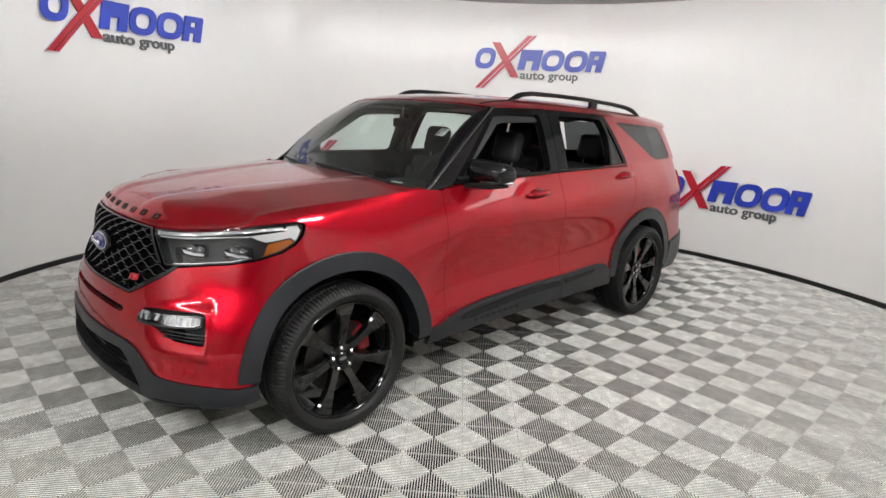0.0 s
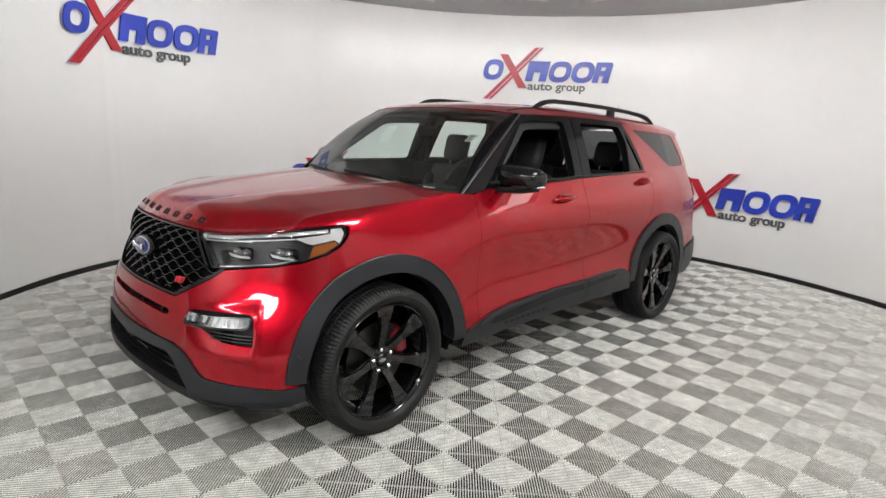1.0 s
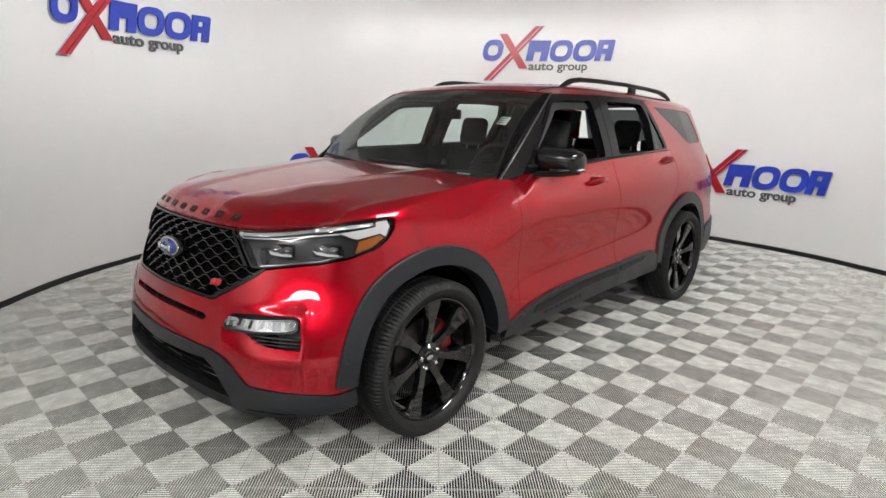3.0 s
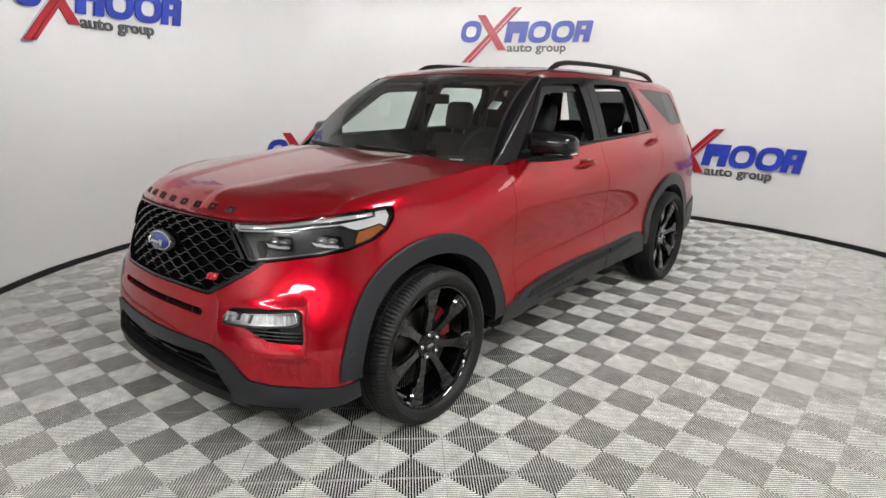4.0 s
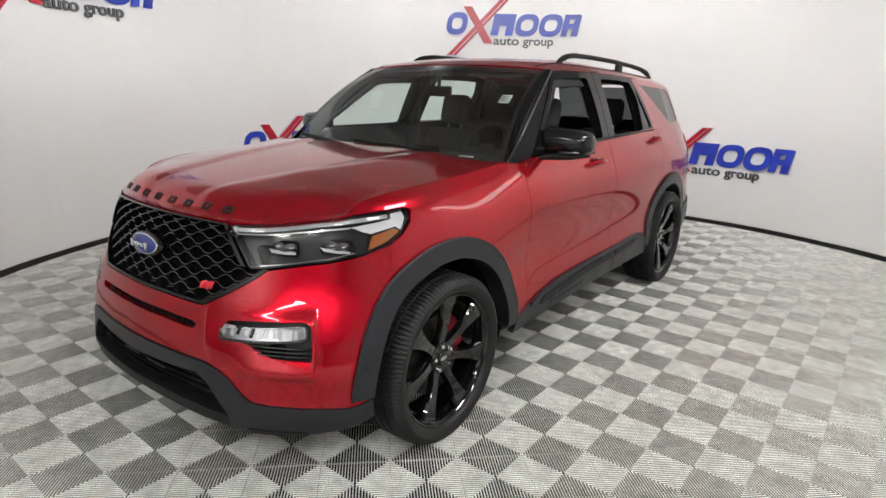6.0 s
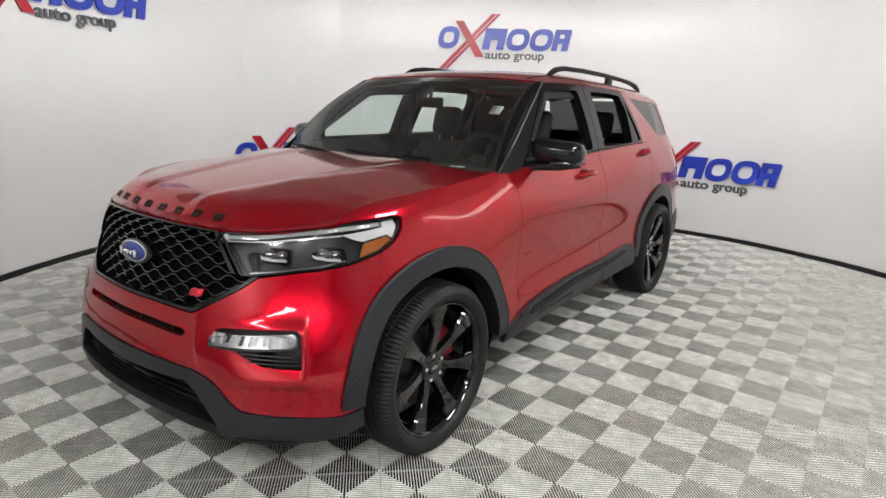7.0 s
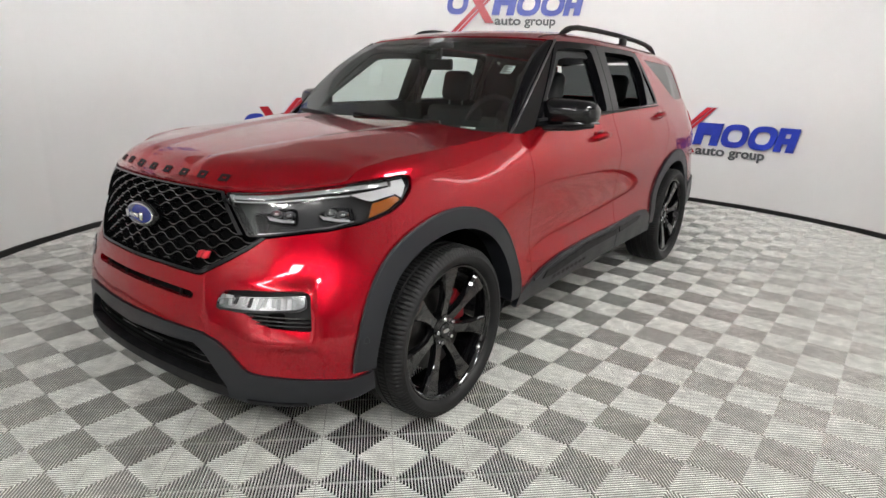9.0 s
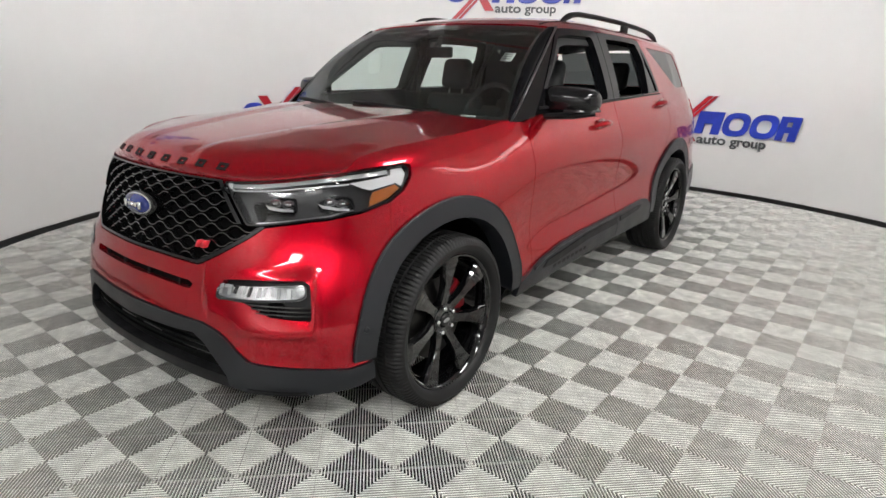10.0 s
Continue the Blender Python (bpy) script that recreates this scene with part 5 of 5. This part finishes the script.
# parking sensors
for sign in (1, -1):
    for sy, vz, mat in ((1.088, 0.510, M_CLAD), (0.830, 0.428, M_RED)):
        p = shell(sign * sy, vz)
        m = normal_of(shell, sign * sy, vz)
        bm = bmesh.new()
        rows = []
        e1 = m.cross(Vector((0, 0, 1))).normalized()
        e2 = m.cross(e1)
        for r, o in ((0.0135, 0.012), (0.0135, 0.0165), (0.0115, 0.0172), (0.0110, 0.015), (0.0095, 0.0165), (0.001, 0.0172)):
            o2 = o if mat is M_CLAD else o - 0.0135
            rows.append([bm.verts.new(p + m * o2 + (e1 * math.cos(a) + e2 * math.sin(a)) * r) for a in np.linspace(0, 2 * math.pi, 17)[:-1]])
        for a, b in zip(rows, rows[1:]):
            for i in range(16):
                bm.faces.new((a[i], a[(i + 1) % 16], b[(i + 1) % 16], b[i]))
        part("parking_sensor", bm, mat, car, "", 30)

# --- cabin ---
def cushion(bm, x0, x1, y0, y1, z0, z1, bevel, m=None):
    box(bm, x0, x1, y0, y1, z0, z1, bevel, 4, m)


def seat(x, y, name, tall=True):
    root = new(name)
    root["label"] = "black leather seat with headrest"
    root.parent = car
    root.matrix_basis = pose(x, y, 0)
    bm = bmesh.new()
    cushion(bm, -0.25, 0.25, -0.25, 0.27, 0.50, 0.68, 0.05)
    part("seat_base", bm, M_LEATHER, root)
    tilt = pose(0, 0.24, 0.66, -14)
    bm = bmesh.new()
    cushion(bm, -0.24, 0.24, -0.06, 0.07, 0.0, 0.60, 0.055, tilt)
    cushion(bm, -0.255, -0.16, -0.09, 0.05, 0.05, 0.50, 0.04, tilt)
    cushion(bm, 0.16, 0.255, -0.09, 0.05, 0.05, 0.50, 0.04, tilt)
    part("backrest", bm, M_LEATHER, root)
    bm = bmesh.new()
    cushion(bm, -0.12, 0.12, -0.075, 0.03, 0.63, 0.85, 0.05, tilt)
    h = part("headrest", bm, M_LEATHER, root)
    for dx in (-0.06, 0.06):
        bm = bmesh.new()
        tube(bm, [tilt @ Vector((dx, 0, 0.56)), tilt @ Vector((dx, -0.01, 0.68))], 0.006, 8)
        part("headrest_post", bm, M_SATIN, root)
    return root


seat(0.38, 1.44, "driver_seat")
seat(-0.38, 1.44, "passenger_seat")
for x in (-0.40, 0.40):
    s = seat(x, 2.55, "rear_seat")
bm = bmesh.new()
cushion(bm, -0.70, 0.70, 3.25, 3.38, 0.60, 1.20, 0.04)
part("third_row_backrest", bm, M_LEATHER, car, "black leather third-row backrest")
# dashboard
bm = bmesh.new()
cushion(bm, -0.80, 0.80, 0.62, 1.05, 0.80, 1.130, 0.05)
cushion(bm, 0.16, 0.60, 0.86, 1.06, 1.09, 1.165, 0.03)
part("dashboard", bm, M_TRIM, car, "black dashboard")
bm = bmesh.new()
box(bm, -0.12, 0.12, 0.985, 1.0, 1.02, 1.19, 0.008, 2, None)
part("centre_screen", bm, M_GLOSS, car)
bm = bmesh.new()
cushion(bm, -0.14, 0.14, 1.0, 2.0, 0.42, 0.80, 0.04)
part("centre_console", bm, M_TRIM, car)
# steering wheel
wheel_m = pose(0.40, 1.10, 1.175, 66)
bm = bmesh.new()
rr = []
for i in range(48):
    a = 2 * math.pi * i / 48
    rr.append([bm.verts.new(wheel_m @ Vector(((0.178 + 0.015 * math.cos(b)) * math.cos(a), (0.178 + 0.015 * math.cos(b)) * math.sin(a), 0.015 * math.sin(b)))) for b in np.linspace(0, 2 * math.pi, 11)[:-1]])
for i in range(48):
    for j in range(10):
        bm.faces.new((rr[i][j], rr[i][(j + 1) % 10], rr[(i + 1) % 48][(j + 1) % 10], rr[(i + 1) % 48][j]))
sw = part("steering_wheel", bm, M_LEATHER, car, "black leather steering wheel")
bm = bmesh.new()
box(bm, -0.06, 0.06, -0.06, 0.05, -0.03, 0.02, 0.02, 3, wheel_m)
box(bm, -0.17, -0.05, -0.02, 0.02, -0.01, 0.01, 0.005, 1, wheel_m)
box(bm, 0.05, 0.17, -0.02, 0.02, -0.01, 0.01, 0.005, 1, wheel_m)
box(bm, -0.02, 0.02, -0.17, -0.05, -0.01, 0.01, 0.005, 1, wheel_m)
part("steering_hub", bm, M_TRIM, sw)
bm = bmesh.new()
tube(bm, [wheel_m @ Vector((0, 0, -0.02)), (0.38, 0.93, 1.00)], 0.03, 10)
part("steering_column", bm, M_TRIM, sw)
# inside mirror and its camera pod
bm = bmesh.new()
box(bm, -0.115, 0.085, 1.135, 1.16, 1.485, 1.55, 0.012, 3)
im = part("inside_mirror", bm, M_BLACK, car, "black inside mirror")
bm = bmesh.new()
tube(bm, [(-0.015, 1.147, 1.54), (0, 1.14, 1.635)], 0.012, 8)
box(bm, -0.06, 0.06, 1.09, 1.20, 1.615, 1.65, 0.012, 2)
part("mirror_mount", bm, M_BLACK, im)
# sun visors
for x in (-0.38, 0.38):
    bm = bmesh.new()
    box(bm, x - 0.2, x + 0.2, 1.17, 1.33, 1.612, 1.630, 0.008, 2)
    part("sun_visor", bm, M_LINER, car, "grey sun visor")
# paper sticker inside the windscreen
def on_screen(a, b, off):
    m = normal_of(screen_at, a, b)
    return screen_at(a, b) - m * off


st_bm = bmesh.new()
q = [st_bm.verts.new(on_screen(a, b, 0.010)) for a, b in ((0.815, 0.545), (0.897, 0.545), (0.905, 0.635), (0.823, 0.635))]
q2 = [st_bm.verts.new(on_screen(a, b, 0.012)) for a, b in ((0.815, 0.545), (0.897, 0.545), (0.905, 0.635), (0.823, 0.635))]
st_bm.faces.new(q)
st_bm.faces.new(q2)
for i in range(4):
    st_bm.faces.new((q[i - 1], q[i], q2[i], q2[i - 1]))
stick = part("windscreen_sticker", st_bm, M_PAPER, car, "white paper sticker with dark bars")
for b0 in (0.562, 0.586, 0.61):
    bb = bmesh.new()
    q = [bb.verts.new(on_screen(a, b, 0.009)) for a, b in ((0.833, b0), (0.884, b0), (0.886, b0 + 0.010), (0.835, b0 + 0.010))]
    q2 = [bb.verts.new(on_screen(a, b, 0.0098)) for a, b in ((0.833, b0), (0.884, b0), (0.886, b0 + 0.010), (0.835, b0 + 0.010))]
    bb.faces.new(q)
    bb.faces.new(q2)
    for i in range(4):
        bb.faces.new((q[i - 1], q[i], q2[i], q2[i - 1]))
    part("printed_bar", bb, M_INK, stick)
# small white plate low on the screen, driver's side
bb = bmesh.new()
q = [bb.verts.new(on_screen(a, b, 0.0015)) for a, b in ((0.70, 0.046), (0.80, 0.046), (0.80, 0.056), (0.70, 0.056))]
q2 = [bb.verts.new(on_screen(a, b, 0.003)) for a, b in ((0.70, 0.046), (0.80, 0.046), (0.80, 0.056), (0.70, 0.056))]
bb.faces.new(q)
bb.faces.new(q2)
for i in range(4):
    bb.faces.new((q[i - 1], q[i], q2[i], q2[i - 1]))
part("number_strip", bb, M_PAPER, car, "narrow white strip behind the windscreen")
# cowl and wipers
cw = [(-0.855, 0.74), (-0.845, 0.53), (-0.70, 0.44), (-0.45, 0.43), (-0.2, 0.45), (0, 0.455), (0.2, 0.45), (0.45, 0.43), (0.70, 0.44), (0.845, 0.53), (0.855, 0.74), (0.78, 0.80), (0.5, 0.66), (0, 0.60), (-0.5, 0.66), (-0.78, 0.80)]
panel("cowl", [cw], lambda x, y: Vector((x, y, 1.158 - 0.02 * x * x)), M_BLACK, car, "black cowl below the windscreen", step=(0.15, 0.1), flange=0.02)
for a0, a1, b0, b1 in ((0.55, -0.18, 0.035, 0.075), (-0.25, -0.90, 0.03, 0.07)):
    bm = bmesh.new()
    pts = [screen_at(a0 + (a1 - a0) * t, b0 + (b1 - b0) * t) + Vector((0, -0.012, 0.016)) for t in np.linspace(0, 1, 12)]
    tube(bm, pts, [0.008 + 0.006 * math.sin(math.pi * t) for t in np.linspace(0, 1, 12)], 6)
    part("wiper", bm, M_BLACK, car, "black wiper at rest")


# ---- floor tiles, each a square of ribs set as nested squares ----
TILE, TURN_T, TX, TY = 0.28773, 43.93, 1.1035, 0.7325
RINGS = 12


def tile_geometry(rings=RINGS):
    verts, faces, side = [], [], []
    pitch = TILE / 2 / rings
    gap = 0.0050 * RINGS / rings
    low = -0.0145

    def quad_ring(r0, r1, z):
        """Four L-shaped ribs with a narrow break in the middle of each side."""
        c, g = 0.0008, 0.0009
        for q in range(4):
            ca, sa = ((1, 0), (0, 1), (-1, 0), (0, -1))[q]
            n = len(verts)
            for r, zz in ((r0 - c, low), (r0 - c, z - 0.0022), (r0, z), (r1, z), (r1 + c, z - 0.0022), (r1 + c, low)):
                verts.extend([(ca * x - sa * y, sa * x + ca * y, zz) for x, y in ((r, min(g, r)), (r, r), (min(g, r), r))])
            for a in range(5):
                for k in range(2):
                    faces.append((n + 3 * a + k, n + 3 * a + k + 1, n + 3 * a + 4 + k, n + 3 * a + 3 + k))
                    # upright faces get the colour with the groove shade in it
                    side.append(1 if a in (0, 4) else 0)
    for i in range(rings):
        inner = i * pitch + gap
        outer = (i + 1) * pitch - gap
        if i == rings - 1:
            outer = TILE / 2 - gap
        quad_ring(inner, outer, 0.0)
    w, h = 0.0016, TILE / 2 - 0.001
    for a in (0, 1):       # cross web, slightly lower
        n = len(verts)
        pts = [(-h, -w), (h, -w), (h, w), (-h, w)]
        for z in (low, -0.0045):
            verts.extend([(p, q, z) if a == 0 else (-q, p, z) for p, q in pts])
        faces.append((n + 4, n + 5, n + 6, n + 7))
        side += [1, 1, 1]
        for k in (0, 2):
            j = (k + 1) % 4
            faces.append((n + k, n + j, n + 4 + j, n + 4 + k))
    return verts, faces, side


tv, tf, tm = tile_geometry()
tile_mesh = bpy.data.meshes.new("tile")
tile_mesh.from_pydata(tv, [], tf)
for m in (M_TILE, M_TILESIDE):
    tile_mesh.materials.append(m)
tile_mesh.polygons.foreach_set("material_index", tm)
ct, st = math.cos(radians(TURN_T)), math.sin(radians(TURN_T))
spots, outer_spots = [], []
for i in range(-46, 47):
    for j in range(-46, 47):
        x, y = TX + TILE * (i * ct - j * st), TY + TILE * (i * st + j * ct)
        if math.hypot(x - CX, y - CY) < RAD + 0.25 or (math.hypot(x - 2.6, y + 2.2) < 2.6):
            spots.append((math.hypot(x - 1.6, y + 0.2), x, y))
        elif -6.4 < x < 7.0 and -5.0 < y < 6.4:
            outer_spots.append((0, x, y))
spots.sort()
for _, x, y in spots[:300]:
    ob = new("tile", tile_mesh)
    ob.parent = floor
    ob.matrix_basis = pose(x, y, 0, 0, 0, TURN_T + 90 * random.randrange(4))


def tile_field(name, places, geometry):
    gv, gf, gm = geometry
    bv, bf = [], []
    for _, x, y in places:
        n = len(bv)
        bv += [(x + p * ct - q * st, y + p * st + q * ct, r) for p, q, r in gv]
        bf += [tuple(n + k for k in f) for f in gf]
    me = bpy.data.meshes.new(name)
    me.from_pydata(bv, [], bf)
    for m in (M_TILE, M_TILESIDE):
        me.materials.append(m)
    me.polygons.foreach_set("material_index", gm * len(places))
    ob = new(name, me)
    ob.parent = floor
    ob["kind"] = "stuff"


tile_field("floor_tiles", spots[300:], (tv, tf, tm))
tile_field("hall_tiles", outer_spots, tile_geometry(4))
